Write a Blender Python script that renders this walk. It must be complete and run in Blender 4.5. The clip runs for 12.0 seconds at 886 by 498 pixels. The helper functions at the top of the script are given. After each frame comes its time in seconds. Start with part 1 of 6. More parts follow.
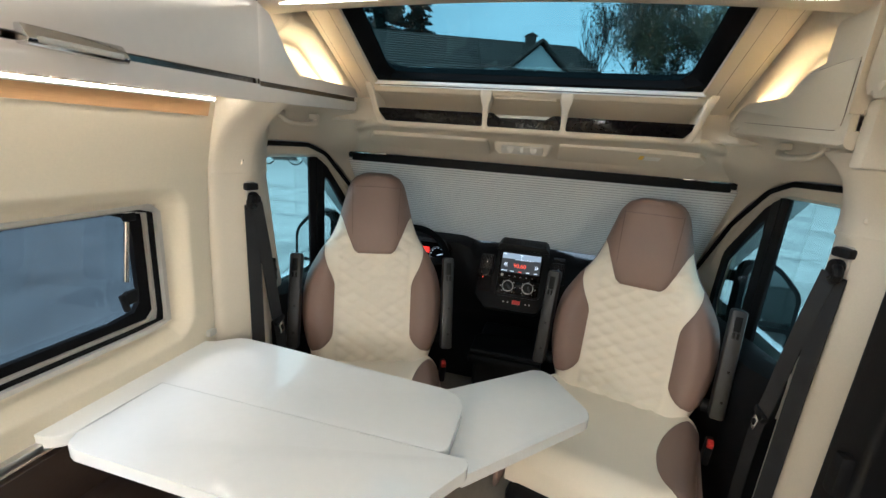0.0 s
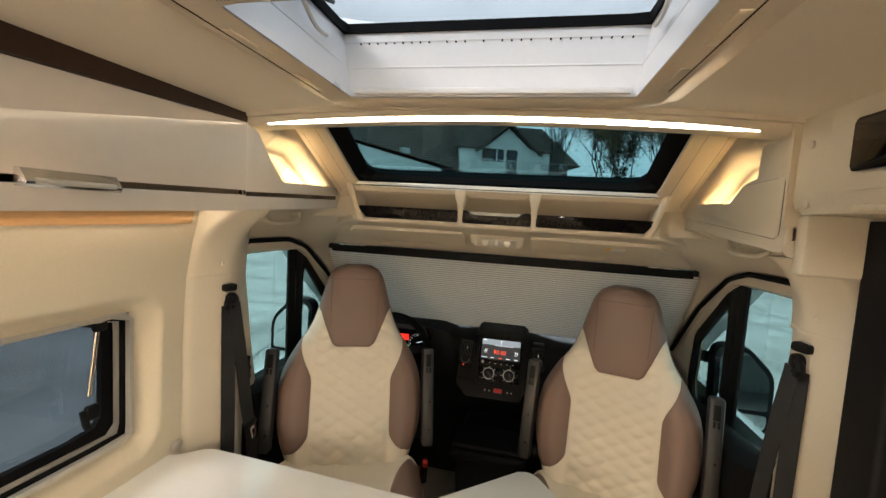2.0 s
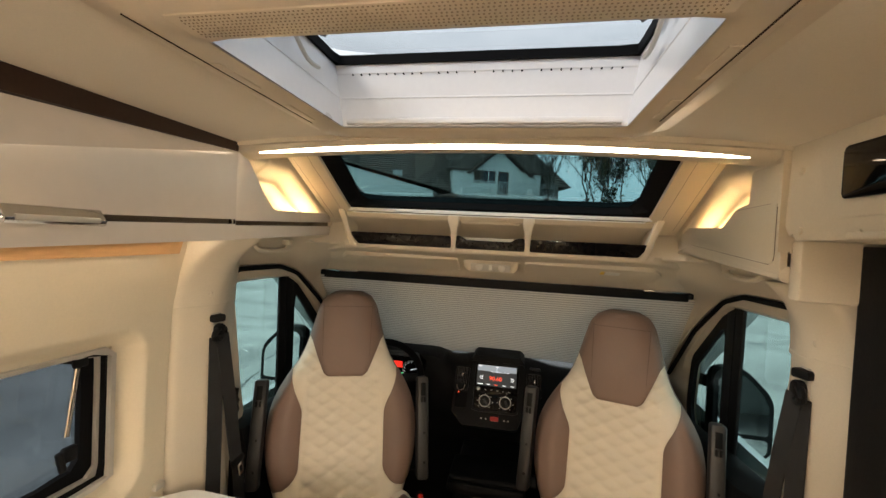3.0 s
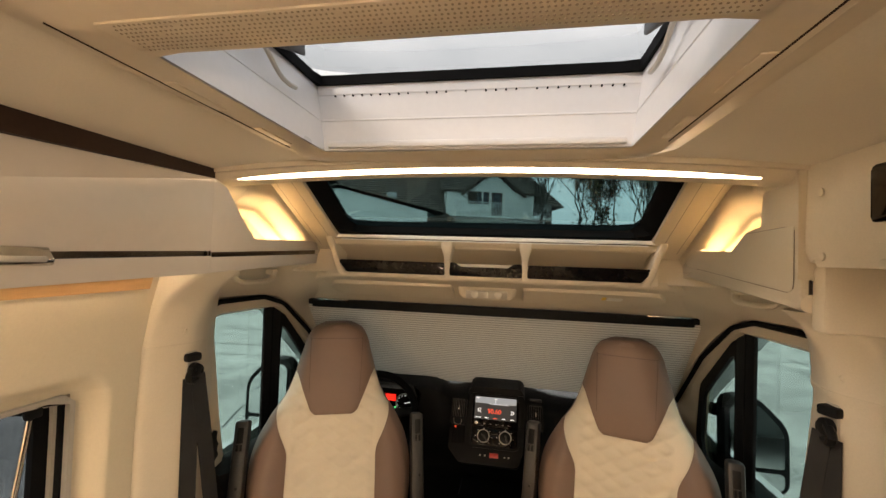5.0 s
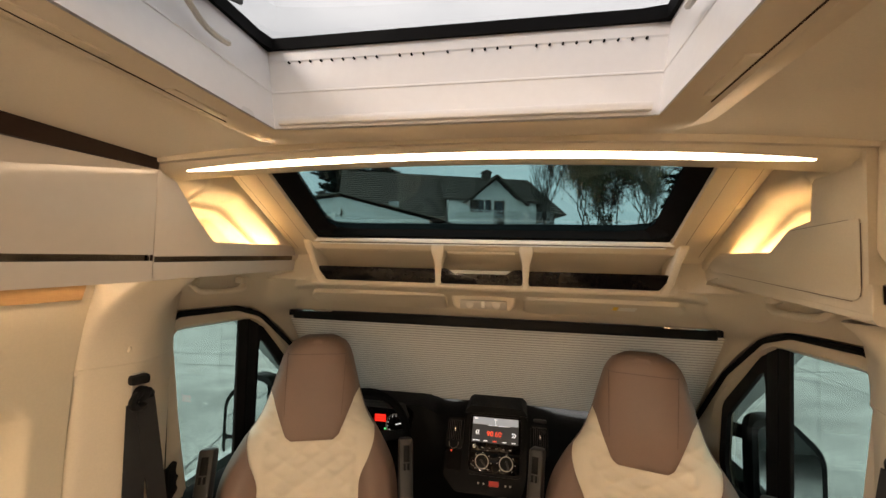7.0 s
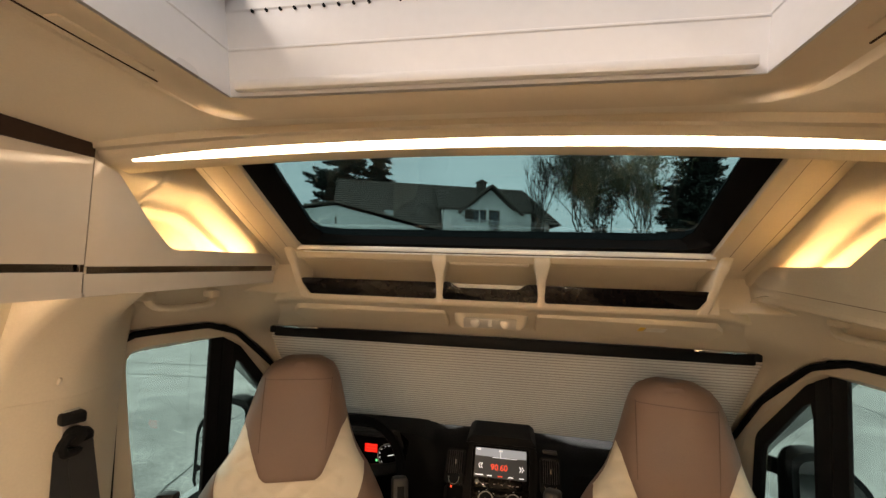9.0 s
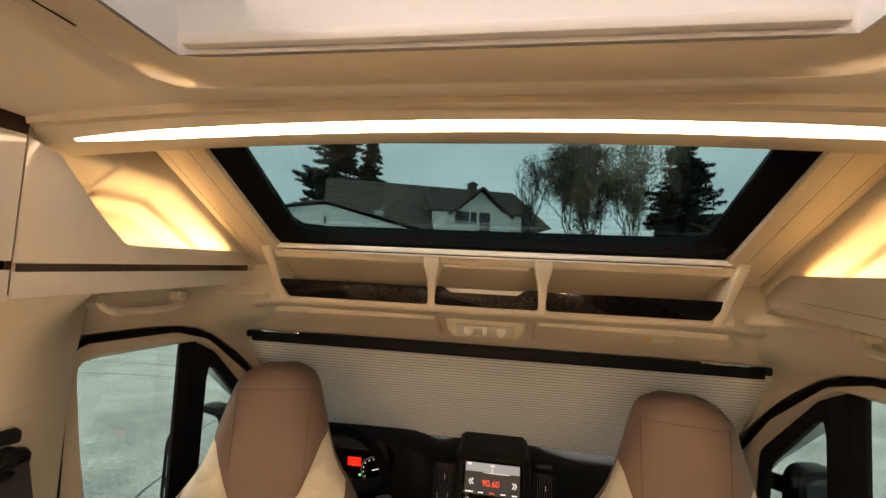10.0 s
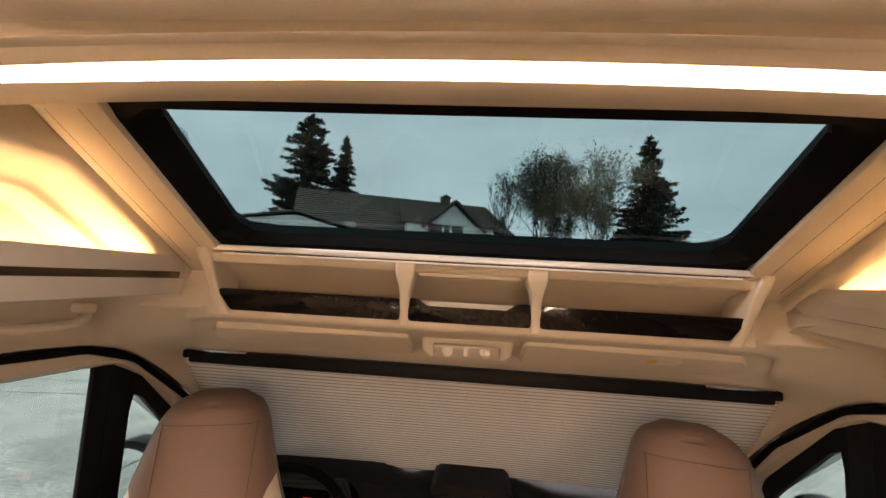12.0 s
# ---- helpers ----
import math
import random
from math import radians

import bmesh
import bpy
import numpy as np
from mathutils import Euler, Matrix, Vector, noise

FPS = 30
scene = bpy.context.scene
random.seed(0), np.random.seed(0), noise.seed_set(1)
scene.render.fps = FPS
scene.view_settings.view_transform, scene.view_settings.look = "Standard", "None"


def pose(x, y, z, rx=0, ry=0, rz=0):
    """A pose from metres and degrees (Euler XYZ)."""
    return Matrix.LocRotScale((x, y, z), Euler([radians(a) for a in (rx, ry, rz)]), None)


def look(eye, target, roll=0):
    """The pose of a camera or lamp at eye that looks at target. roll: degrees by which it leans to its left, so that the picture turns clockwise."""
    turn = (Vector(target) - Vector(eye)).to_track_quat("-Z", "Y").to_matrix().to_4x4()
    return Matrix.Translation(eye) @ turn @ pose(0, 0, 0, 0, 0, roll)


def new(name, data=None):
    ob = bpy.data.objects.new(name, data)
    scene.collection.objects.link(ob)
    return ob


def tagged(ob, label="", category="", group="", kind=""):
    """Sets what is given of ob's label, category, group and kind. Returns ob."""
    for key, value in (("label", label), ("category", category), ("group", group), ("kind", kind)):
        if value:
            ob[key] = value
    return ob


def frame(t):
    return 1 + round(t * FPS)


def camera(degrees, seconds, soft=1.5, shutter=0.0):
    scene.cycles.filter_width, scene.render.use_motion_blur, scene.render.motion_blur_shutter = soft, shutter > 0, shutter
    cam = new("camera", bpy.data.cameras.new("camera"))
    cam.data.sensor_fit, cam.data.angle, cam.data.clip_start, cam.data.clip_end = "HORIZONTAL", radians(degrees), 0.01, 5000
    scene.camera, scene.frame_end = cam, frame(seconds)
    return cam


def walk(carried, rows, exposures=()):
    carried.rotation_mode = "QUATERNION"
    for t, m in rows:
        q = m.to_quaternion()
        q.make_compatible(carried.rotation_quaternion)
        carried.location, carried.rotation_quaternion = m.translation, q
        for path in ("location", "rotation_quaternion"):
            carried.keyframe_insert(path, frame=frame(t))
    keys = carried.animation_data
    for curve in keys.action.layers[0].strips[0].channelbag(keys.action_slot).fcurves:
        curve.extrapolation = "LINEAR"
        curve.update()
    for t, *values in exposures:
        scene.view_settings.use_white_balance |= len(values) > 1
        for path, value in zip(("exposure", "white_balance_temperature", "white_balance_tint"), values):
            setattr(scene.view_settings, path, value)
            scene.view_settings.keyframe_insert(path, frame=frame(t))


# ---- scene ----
cam = camera(94.4, 12.0)
PATH = [
    (0, (0.115, 2.358, 1.495), (-0.347, 4.238, 0.992), 4.2),
    (0.5, (0.114, 2.352, 1.522), (-0.326, 4.259, 1.107), 3.9),
    (1, (0.113, 2.35, 1.539), (-0.312, 4.278, 1.222), 3.7),
    (1.5, (0.116, 2.348, 1.559), (-0.297, 4.291, 1.328), 3.5),
    (2, (0.113, 2.343, 1.574), (-0.283, 4.297, 1.417), 3.4),
    (2.5, (0.111, 2.349, 1.583), (-0.271, 4.31, 1.485), 3.1),
    (3, (0.108, 2.357, 1.59), (-0.262, 4.322, 1.537), 2.8),
    (5, (0.101, 2.428, 1.61), (-0.25, 4.397, 1.66), 1.9),
    (5.5, (0.095, 2.458, 1.609), (-0.258, 4.426, 1.675), 1.9),
    (6, (0.102, 2.498, 1.604), (-0.256, 4.464, 1.683), 1.9),
    (6.5, (0.111, 2.538, 1.605), (-0.251, 4.503, 1.689), 1.7),
    (7, (0.111, 2.584, 1.602), (-0.254, 4.548, 1.694), 1.6),
    (9, (0.061, 2.739, 1.611), (-0.278, 4.705, 1.75), 2.0),
    (9.5, (0.053, 2.783, 1.612), (-0.267, 4.752, 1.756), 2.5),
    (10, (0.039, 2.824, 1.616), (-0.251, 4.797, 1.764), 2.9),
    (10.5, (0.026, 2.857, 1.617), (-0.228, 4.835, 1.773), 3.2),
    (11, (0.027, 2.884, 1.617), (-0.194, 4.865, 1.785), 3.4),
    (11.5, (0.02, 2.931, 1.614), (-0.168, 4.913, 1.804), 3.5),
    (12, (0.01, 2.977, 1.612), (-0.149, 4.958, 1.83), 3.3),
]
EXPOSURES = [(0.0, 0.72, 5050, 5), (1.0, 0.60, 5700, 7), (2.5, 0.46, 6250, 10), (5.5, 0.40, 7300, 17), (6.5, 0.40, 7300, 18), (9.0, 0.34, 7500, 19), (10.5, 0.50, 7900, 21), (11.5, 0.55, 7700, 21), (12.0, 0.58, 7600, 33)]
walk(cam, [(t, look(eye, target, roll)) for t, eye, target, roll in PATH], EXPOSURES)

# ---- light ----
world = bpy.data.worlds.new("overcast")
scene.world = world
world.use_nodes = True
wn, wl = world.node_tree.nodes, world.node_tree.links
wn.clear()
w_out, w_bg = wn.new("ShaderNodeOutputWorld"), wn.new("ShaderNodeBackground")
w_sky = wn.new("ShaderNodeTexSky")
w_sky.sky_type, w_sky.sun_disc = "NISHITA", False
w_sky.sun_elevation, w_sky.sun_rotation = radians(32), radians(-130)
w_mix, w_noise, w_ramp = wn.new("ShaderNodeMix"), wn.new("ShaderNodeTexNoise"), wn.new("ShaderNodeValToRGB")
w_co, w_map = wn.new("ShaderNodeTexCoord"), wn.new("ShaderNodeMapping")
w_mix.data_type = "RGBA"
w_map.inputs["Scale"].default_value = (1.0, 1.0, 3.5)
w_noise.inputs["Scale"].default_value, w_noise.inputs["Detail"].default_value = 2.2, 5.0
w_ramp.color_ramp.elements[0].position, w_ramp.color_ramp.elements[0].color = 0.3, (15.0, 16.0, 16.6, 1)
w_ramp.color_ramp.elements[1].position, w_ramp.color_ramp.elements[1].color = 0.75, (23.0, 23.4, 23.6, 1)
wl.new(w_co.outputs["Generated"], w_map.inputs["Vector"])
wl.new(w_map.outputs["Vector"], w_noise.inputs["Vector"])
wl.new(w_noise.outputs["Fac"], w_ramp.inputs["Fac"])
wl.new(w_sky.outputs["Color"], w_mix.inputs["A"])
wl.new(w_ramp.outputs["Color"], w_mix.inputs["B"])
w_mix.inputs["Factor"].default_value = 0.85
wl.new(w_mix.outputs["Result"], w_bg.inputs["Color"])
w_bg.inputs["Strength"].default_value = 0.15
wl.new(w_bg.outputs["Background"], w_out.inputs["Surface"])

sun = new("sun", bpy.data.lights.new("sun", "SUN"))
sun.data.energy, sun.data.angle, sun.data.color = 1.4, radians(20), (1.0, 0.96, 0.9)
sun.matrix_world = look((0, 0, 30), (16, 14, 16))
LED_BEAM, LED_NICHE, LED_SHELF, REAR_FILL = 11.0, 38.0, 32.0, 660.0

# ---- materials ----
def material(name, color, rough=0.5, metal=0.0, vary=0.08, big=2.0, small=60.0, bump=0.05, coat=0.0, grain=None, spec=0.5, random_tint=0.0):
    """A painted, moulded or woven surface with slow stains, fine grain and relief."""
    m = bpy.data.materials.new(name)
    m.use_nodes = True
    n, l = m.node_tree.nodes, m.node_tree.links
    b = n["Principled BSDF"]
    co = n.new("ShaderNodeTexCoord")
    mp = n.new("ShaderNodeMapping")
    mp.inputs["Scale"].default_value = grain or (1, 1, 1)
    l.new(co.outputs["Object"], mp.inputs["Vector"])
    n1, n2 = n.new("ShaderNodeTexNoise"), n.new("ShaderNodeTexNoise")
    n1.inputs["Scale"].default_value, n2.inputs["Scale"].default_value = big, small
    n1.inputs["Detail"].default_value = n2.inputs["Detail"].default_value = 4
    for q in (n1, n2):
        l.new(mp.outputs["Vector"], q.inputs["Vector"])
    add = n.new("ShaderNodeMath")
    add.operation = "ADD"
    l.new(n1.outputs["Fac"], add.inputs[0])
    l.new(n2.outputs["Fac"], add.inputs[1])
    src = add.outputs[0]
    if random_tint:
        info = n.new("ShaderNodeObjectInfo")
        mul = n.new("ShaderNodeMath")
        mul.operation = "MULTIPLY_ADD"
        mul.inputs[1].default_value = random_tint
        l.new(info.outputs["Random"], mul.inputs[0])
        l.new(src, mul.inputs[2])
        src = mul.outputs[0]
    ramp = n.new("ShaderNodeMapRange")
    ramp.inputs["From Min"].default_value, ramp.inputs["From Max"].default_value = 0.6, 1.4
    ramp.inputs["To Min"].default_value, ramp.inputs["To Max"].default_value = 1 - vary, 1 + vary
    l.new(src, ramp.inputs["Value"])
    mix = n.new("ShaderNodeVectorMath")
    mix.operation = "SCALE"
    mix.inputs[0].default_value = color
    l.new(ramp.outputs["Result"], mix.inputs["Scale"])
    l.new(mix.outputs["Vector"], b.inputs["Base Color"])
    rr = n.new("ShaderNodeMapRange")
    rr.inputs["From Min"].default_value, rr.inputs["From Max"].default_value = 0.3, 0.7
    rr.inputs["To Min"].default_value, rr.inputs["To Max"].default_value = rough * 0.85, min(1, rough * 1.15)
    l.new(n1.outputs["Fac"], rr.inputs["Value"])
    l.new(rr.outputs["Result"], b.inputs["Roughness"])
    b.inputs["Metallic"].default_value = metal
    b.inputs["Coat Weight"].default_value = coat
    b.inputs["Coat Roughness"].default_value = 0.06
    b.inputs["Specular IOR Level"].default_value = spec
    if bump:
        bp = n.new("ShaderNodeBump")
        bp.inputs["Strength"].default_value, bp.inputs["Distance"].default_value = bump, 0.002
        l.new(n2.outputs["Fac"], bp.inputs["Height"])
        l.new(bp.outputs["Normal"], b.inputs["Normal"])
    return m


def glow(name, color, strength):
    m = bpy.data.materials.new(name)
    m.use_nodes = True
    b = m.node_tree.nodes["Principled BSDF"]
    b.inputs["Base Color"].default_value = (*color, 1)
    b.inputs["Emission Color"].default_value = (*color, 1)
    b.inputs["Emission Strength"].default_value = strength
    return m


def pane_glass(name, tint):
    """Thin tinted glass: clear through, with a Fresnel gloss."""
    m = bpy.data.materials.new(name)
    m.use_nodes = True
    n, l = m.node_tree.nodes, m.node_tree.links
    n.clear()
    out, mix = n.new("ShaderNodeOutputMaterial"), n.new("ShaderNodeMixShader")
    tr, gl, fr = n.new("ShaderNodeBsdfTransparent"), n.new("ShaderNodeBsdfGlossy"), n.new("ShaderNodeLayerWeight")
    pw, sc = n.new("ShaderNodeMath"), n.new("ShaderNodeMath")
    pw.operation, sc.operation = "POWER", "MULTIPLY_ADD"
    pw.inputs[1].default_value, sc.inputs[1].default_value, sc.inputs[2].default_value = 5.0, 0.9, 0.025
    tr.inputs["Color"].default_value = (*tint, 1)
    gl.inputs["Roughness"].default_value = 0.02
    fr.inputs["Blend"].default_value = 0.5
    l.new(fr.outputs["Facing"], pw.inputs[0])
    l.new(pw.outputs[0], sc.inputs[0])
    l.new(sc.outputs[0], mix.inputs["Fac"])
    l.new(tr.outputs["BSDF"], mix.inputs[1])
    l.new(gl.outputs["BSDF"], mix.inputs[2])
    l.new(mix.outputs["Shader"], out.inputs["Surface"])
    return m


def translucent_cloth(name, color, through_color, share):
    m = material(name, color, 0.85, vary=0.05, big=4, small=300, bump=0.1)
    n, l = m.node_tree.nodes, m.node_tree.links
    out = n["Material Output"]
    t, mix = n.new("ShaderNodeBsdfTranslucent"), n.new("ShaderNodeMixShader")
    t.inputs["Color"].default_value = (*through_color, 1)
    mix.inputs["Fac"].default_value = share
    l.new(n["Principled BSDF"].outputs["BSDF"], mix.inputs[1])
    l.new(t.outputs["BSDF"], mix.inputs[2])
    l.new(mix.outputs["Shader"], out.inputs["Surface"])
    return m


BEIGE = material("beige_plastic", (0.60, 0.53, 0.42), 0.5, vary=0.05, big=3, small=260, bump=0.08)
BEIGE_WALL = material("beige_wall_foil", (0.66, 0.58, 0.44), 0.55, vary=0.04, big=1.5, small=180, bump=0.06)
CEILING = material("ceiling_cloth", (0.69, 0.63, 0.53), 0.8, vary=0.05, big=2, small=350, bump=0.15)
HATCH_BEIGE = material("hatch_frame_plastic", (0.58, 0.50, 0.39), 0.32, vary=0.03, big=3, small=120, bump=0.02)
CABINET = material("cabinet_gloss_greige", (0.60, 0.545, 0.49), 0.16, vary=0.03, big=1.2, small=40, bump=0.01, coat=0.4)
WHITE_TOP = material("white_high_gloss_laminate", (0.80, 0.79, 0.77), 0.045, vary=0.02, big=2, small=50, bump=0.005, coat=0.3)
WHITE_PLASTIC = material("white_hatch_plastic", (0.70, 0.69, 0.695), 0.3, vary=0.03, big=3, small=80, bump=0.02)
BROWN = material("dark_brown_trim", (0.030, 0.016, 0.010), 0.6, vary=0.15, big=5, small=120, bump=0.05, spec=0.2)
DARK_WOOD = material("dark_brown_board", (0.035, 0.022, 0.016), 0.5, vary=0.2, big=4, small=60, bump=0.08, grain=(8, 1, 8))
WOOD = material("light_beech_wood", (0.56, 0.33, 0.15), 0.42, vary=0.16, big=6, small=90, bump=0.08, grain=(1, 0.6, 12))
TAUPE = material("taupe_leather", (0.215, 0.140, 0.108), 0.46, vary=0.08, big=5, small=420, bump=0.35)
SEAM = material("taupe_stitched_seam", (0.12, 0.078, 0.06), 0.7)
CREAM = material("cream_leather", (0.80, 0.72, 0.59), 0.48, vary=0.05, big=6, small=420, bump=0.3)
BLACK = material("black_plastic", (0.007, 0.007, 0.0074), 0.5, vary=0.2, big=6, small=300, bump=0.2, spec=0.15)
BLACK_SOFT = material("black_rubber", (0.0045, 0.0045, 0.005), 0.7, vary=0.2, big=6, small=200, bump=0.1, spec=0.08)
BLACK_GLOSS = material("black_gloss_panel", (0.005, 0.004, 0.004), 0.06, vary=0.1, big=6, small=100, bump=0.0, spec=0.16)
DASH = material("dashboard_grain", (0.006, 0.006, 0.0065), 0.55, vary=0.2, big=4, small=400, bump=0.4, spec=0.15)
GREY_PLASTIC = material("dark_grey_plastic", (0.024, 0.023, 0.023), 0.45, vary=0.08, big=6, small=300, bump=0.15)
WEBBING = material("black_webbing", (0.016, 0.016, 0.017), 0.75, vary=0.2, big=10, small=500, bump=0.4)
CHROME = material("chrome", (0.72, 0.72, 0.72), 0.14, 1.0, vary=0.04, bump=0.0)
ALU = material("brushed_aluminium", (0.66, 0.65, 0.63), 0.34, 1.0, vary=0.06, big=6, small=200, bump=0.03, grain=(1, 14, 14))
GROOVE = material("bronze_grip_profile", (0.26, 0.23, 0.20), 0.14, 1.0, vary=0.1, big=6, small=40, bump=0.0)
SILVER = material("silver_frame_plastic", (0.52, 0.49, 0.44), 0.34, 0.35, vary=0.05, bump=0.02)
RED_PLASTIC = material("red_plastic", (0.55, 0.03, 0.02), 0.4)
BODY = material("white_van_paint", (0.62, 0.63, 0.63), 0.25, vary=0.03, coat=0.5, bump=0.0)
# Unseen floor; its light tone is chosen to bounce light onto the ceiling.
FLOOR = material("grey_brown_floor_covering", (0.30, 0.24, 0.18), 0.5, vary=0.2, big=3, small=90, bump=0.1, grain=(6, 1, 1))
BLIND = translucent_cloth("pleated_blind_cloth", (0.60, 0.58, 0.54), (0.55, 0.56, 0.55), 0.07)
RAIL = material("satin_aluminium_rail", (0.80, 0.82, 0.84), 0.35, 0.3, vary=0.04, bump=0.01)
FOLD_SHADE = material("blind_fold_shade", (0.33, 0.32, 0.29), 0.9)
HOLE = material("grille_hole", (0.30, 0.25, 0.19), 0.8)
LABEL_WHITE = material("label_white", (0.7, 0.68, 0.62), 0.6)
LABEL_YELLOW = material("label_yellow", (0.75, 0.5, 0.05), 0.6)
LABEL_DARK = material("label_dark", (0.05, 0.045, 0.04), 0.6)
MIRROR = material("mirror_glass", (0.85, 0.87, 0.88), 0.01, 1.0, vary=0.0, bump=0.0)
GLASS_ROOF = pane_glass("tinted_roof_glass", (0.27, 0.37, 0.38))
GLASS_DOOR = pane_glass("green_door_glass", (0.475, 0.58, 0.565))
GLASS_WALL = pane_glass("grey_acrylic_glass", (0.27, 0.295, 0.31))
GLASS_CLEAR = pane_glass("clear_acrylic_glass", (0.49, 0.505, 0.515))
GLASS_FRONT = pane_glass("windscreen_glass", (0.75, 0.85, 0.83))
LED = glow("warm_led_diffuser", (1.0, 0.80, 0.55), LED_BEAM)
LED_N = glow("amber_led_diffuser", (1.0, 0.72, 0.36), LED_NICHE)
LED_S = glow("warm_led_line", (1.0, 0.80, 0.56), LED_SHELF)
# Fill light for the two added rear lines, far stronger than the real one.
FILL_R = glow("warm_rear_fill", (1.0, 0.85, 0.66), REAR_FILL)
RED_LIGHT = glow("red_display", (1.0, 0.02, 0.012), 0.7)
AMBER_TEXT = glow("amber_red_digits", (1.0, 0.09, 0.04), 0.8)
WHITE_TEXT = glow("white_display_marks", (0.9, 0.95, 1.0), 0.75)
SCREEN = glow("lit_screen", (0.30, 0.34, 0.38), 0.6)
SCREEN_DARK = glow("lit_screen_dark", (0.05, 0.055, 0.06), 0.25)
GREEN_LIGHT = glow("green_pilot_light", (0.1, 0.9, 0.3), 1.2)


# ---- building helpers ----
def part(name, bm, mat, parent, label="", smooth=True, angle=0.6):
    """Links a bmesh as one mesh object under a thing or part."""
    me = bpy.data.meshes.new(name)
    bmesh.ops.recalc_face_normals(bm, faces=bm.faces)
    bm.to_mesh(me)
    bm.free()
    if smooth:
        for p in me.polygons:
            p.use_smooth = True
        try:
            me.set_sharp_from_angle(angle=angle)
        except AttributeError:
            pass
    me.materials.append(mat)
    ob = new(name, me)
    if parent:
        ob.parent = parent
        ob.matrix_parent_inverse = parent.matrix_world.inverted()
    if label:
        tagged(ob, label)
    return ob


def thing(name, base, label, category, group="", kind=""):
    ob = new(name)
    ob.empty_display_size = 0.05
    ob.matrix_world = Matrix.Translation(base)
    ob.location = base
    return tagged(ob, label, category, group, kind)


def solo(name, bm, mat, label, category, group="", kind=""):
    return tagged(part(name, bm, mat, None), label, category, group, kind)


def box(c, s, bevel=0.0, segments=2, m=None, bm=None):
    """A box of centre c and size s, edges rounded, added to bm."""
    b = bmesh.new()
    bmesh.ops.create_cube(b, size=1.0, matrix=Matrix.Diagonal((*s, 1)))
    if bevel:
        bmesh.ops.bevel(b, geom=b.edges[:], offset=bevel, segments=segments, affect="EDGES", profile=0.5)
    b.transform(Matrix.Translation(c) @ (m or Matrix()))
    return join(bm, b)


def join(bm, b):
    if bm is None:
        return b
    me = bpy.data.meshes.new("tmp")
    b.to_mesh(me)
    b.free()
    bm.from_mesh(me)
    bpy.data.meshes.remove(me)
    return bm


def lift(axis, a, u, v):
    return {"x": (a, u, v), "y": (u, a, v), "z": (u, v, a)}[axis]


def prism(outline, axis, a, b, bevel=0.0, segments=2, bm=None):
    """A flat outline pushed from a to b along an axis; caps' rims rounded."""
    o = bmesh.new()
    va = [o.verts.new(lift(axis, a, *p)) for p in outline]
    vb = [o.verts.new(lift(axis, b, *p)) for p in outline]
    n = len(outline)
    fa, fb = o.faces.new(va), o.faces.new(vb[::-1])
    for i in range(n):
        o.faces.new((va[i], vb[i], vb[(i + 1) % n], va[(i + 1) % n]))
    if bevel:
        rim = list({e for f in (fa, fb) for e in f.edges})
        bmesh.ops.bevel(o, geom=rim, offset=bevel, segments=segments, affect="EDGES", profile=0.5)
    return join(bm, o)


def rounded(points, r, n=6):
    """The outline with its corners rounded; r: one radius or one for each corner."""
    out, k = [], len(points)
    for i, p in enumerate(points):
        rad = r[i] if isinstance(r, (list, tuple)) else r
        p = Vector(p)
        a, b = Vector(points[i - 1]) - p, Vector(points[(i + 1) % k]) - p
        if rad <= 0:
            out.append(tuple(p))
            continue
        ang = a.angle(b)
        t = min(rad / math.tan(ang / 2), a.length * 0.49, b.length * 0.49)
        s, e = p + a.normalized() * t, p + b.normalized() * t
        for j in range(n + 1):
            q = j / n
            out.append(tuple((1 - q) ** 2 * s + 2 * q * (1 - q) * p + q * q * e))
    return out


def rect(u0, v0, u1, v1, r=0.0, n=6):
    pts = [(u0, v0), (u1, v0), (u1, v1), (u0, v1)]
    return rounded(pts, r, n) if r else pts


def resample(pts, n, closed=True):
    pts = [Vector(p) for p in pts]
    if closed:
        pts = pts + [pts[0]]
    d = [0.0]
    for a, b in zip(pts, pts[1:]):
        d.append(d[-1] + (b - a).length)
    out = []
    for i in range(n):
        s = d[-1] * i / (n if closed else n - 1)
        j = max(k for k in range(len(d) - 1) if d[k] <= s + 1e-9)
        w = (s - d[j]) / max(d[j + 1] - d[j], 1e-9)
        out.append(pts[j].lerp(pts[j + 1], min(w, 1)))
    return out


def star(poly, centre, n):
    """n points where rays from the centre meet the outline."""
    c, out = Vector(centre), []
    for i in range(n):
        a = 2 * math.pi * i / n
        d = Vector((math.cos(a), math.sin(a)))
        best = None
        for p, q in zip(poly, list(poly[1:]) + [poly[0]]):
            p, e = Vector(p) - c, Vector(q) - Vector(p)
            den = d.x * e.y - d.y * e.x
            if abs(den) < 1e-12:
                continue
            t = (p.x * e.y - p.y * e.x) / den
            s = (p.x * d.y - p.y * d.x) / den
            if t > 0 and -1e-6 <= s <= 1 + 1e-6 and (best is None or t > best):
                best = t
        out.append(tuple(c + d * (best or 0)))
    return out


def loft(loops, closed=True, cap=True, bm=None):
    o = bmesh.new()
    rows = [[o.verts.new(p) for p in lp] for lp in loops]
    n = len(rows[0])
    for a, b in zip(rows, rows[1:]):
        for i in range(n if closed else n - 1):
            j = (i + 1) % n
            o.faces.new((a[i], a[j], b[j], b[i]))
    if cap and closed:
        o.faces.new(rows[0][::-1])
        o.faces.new(rows[-1])
    return join(bm, o)


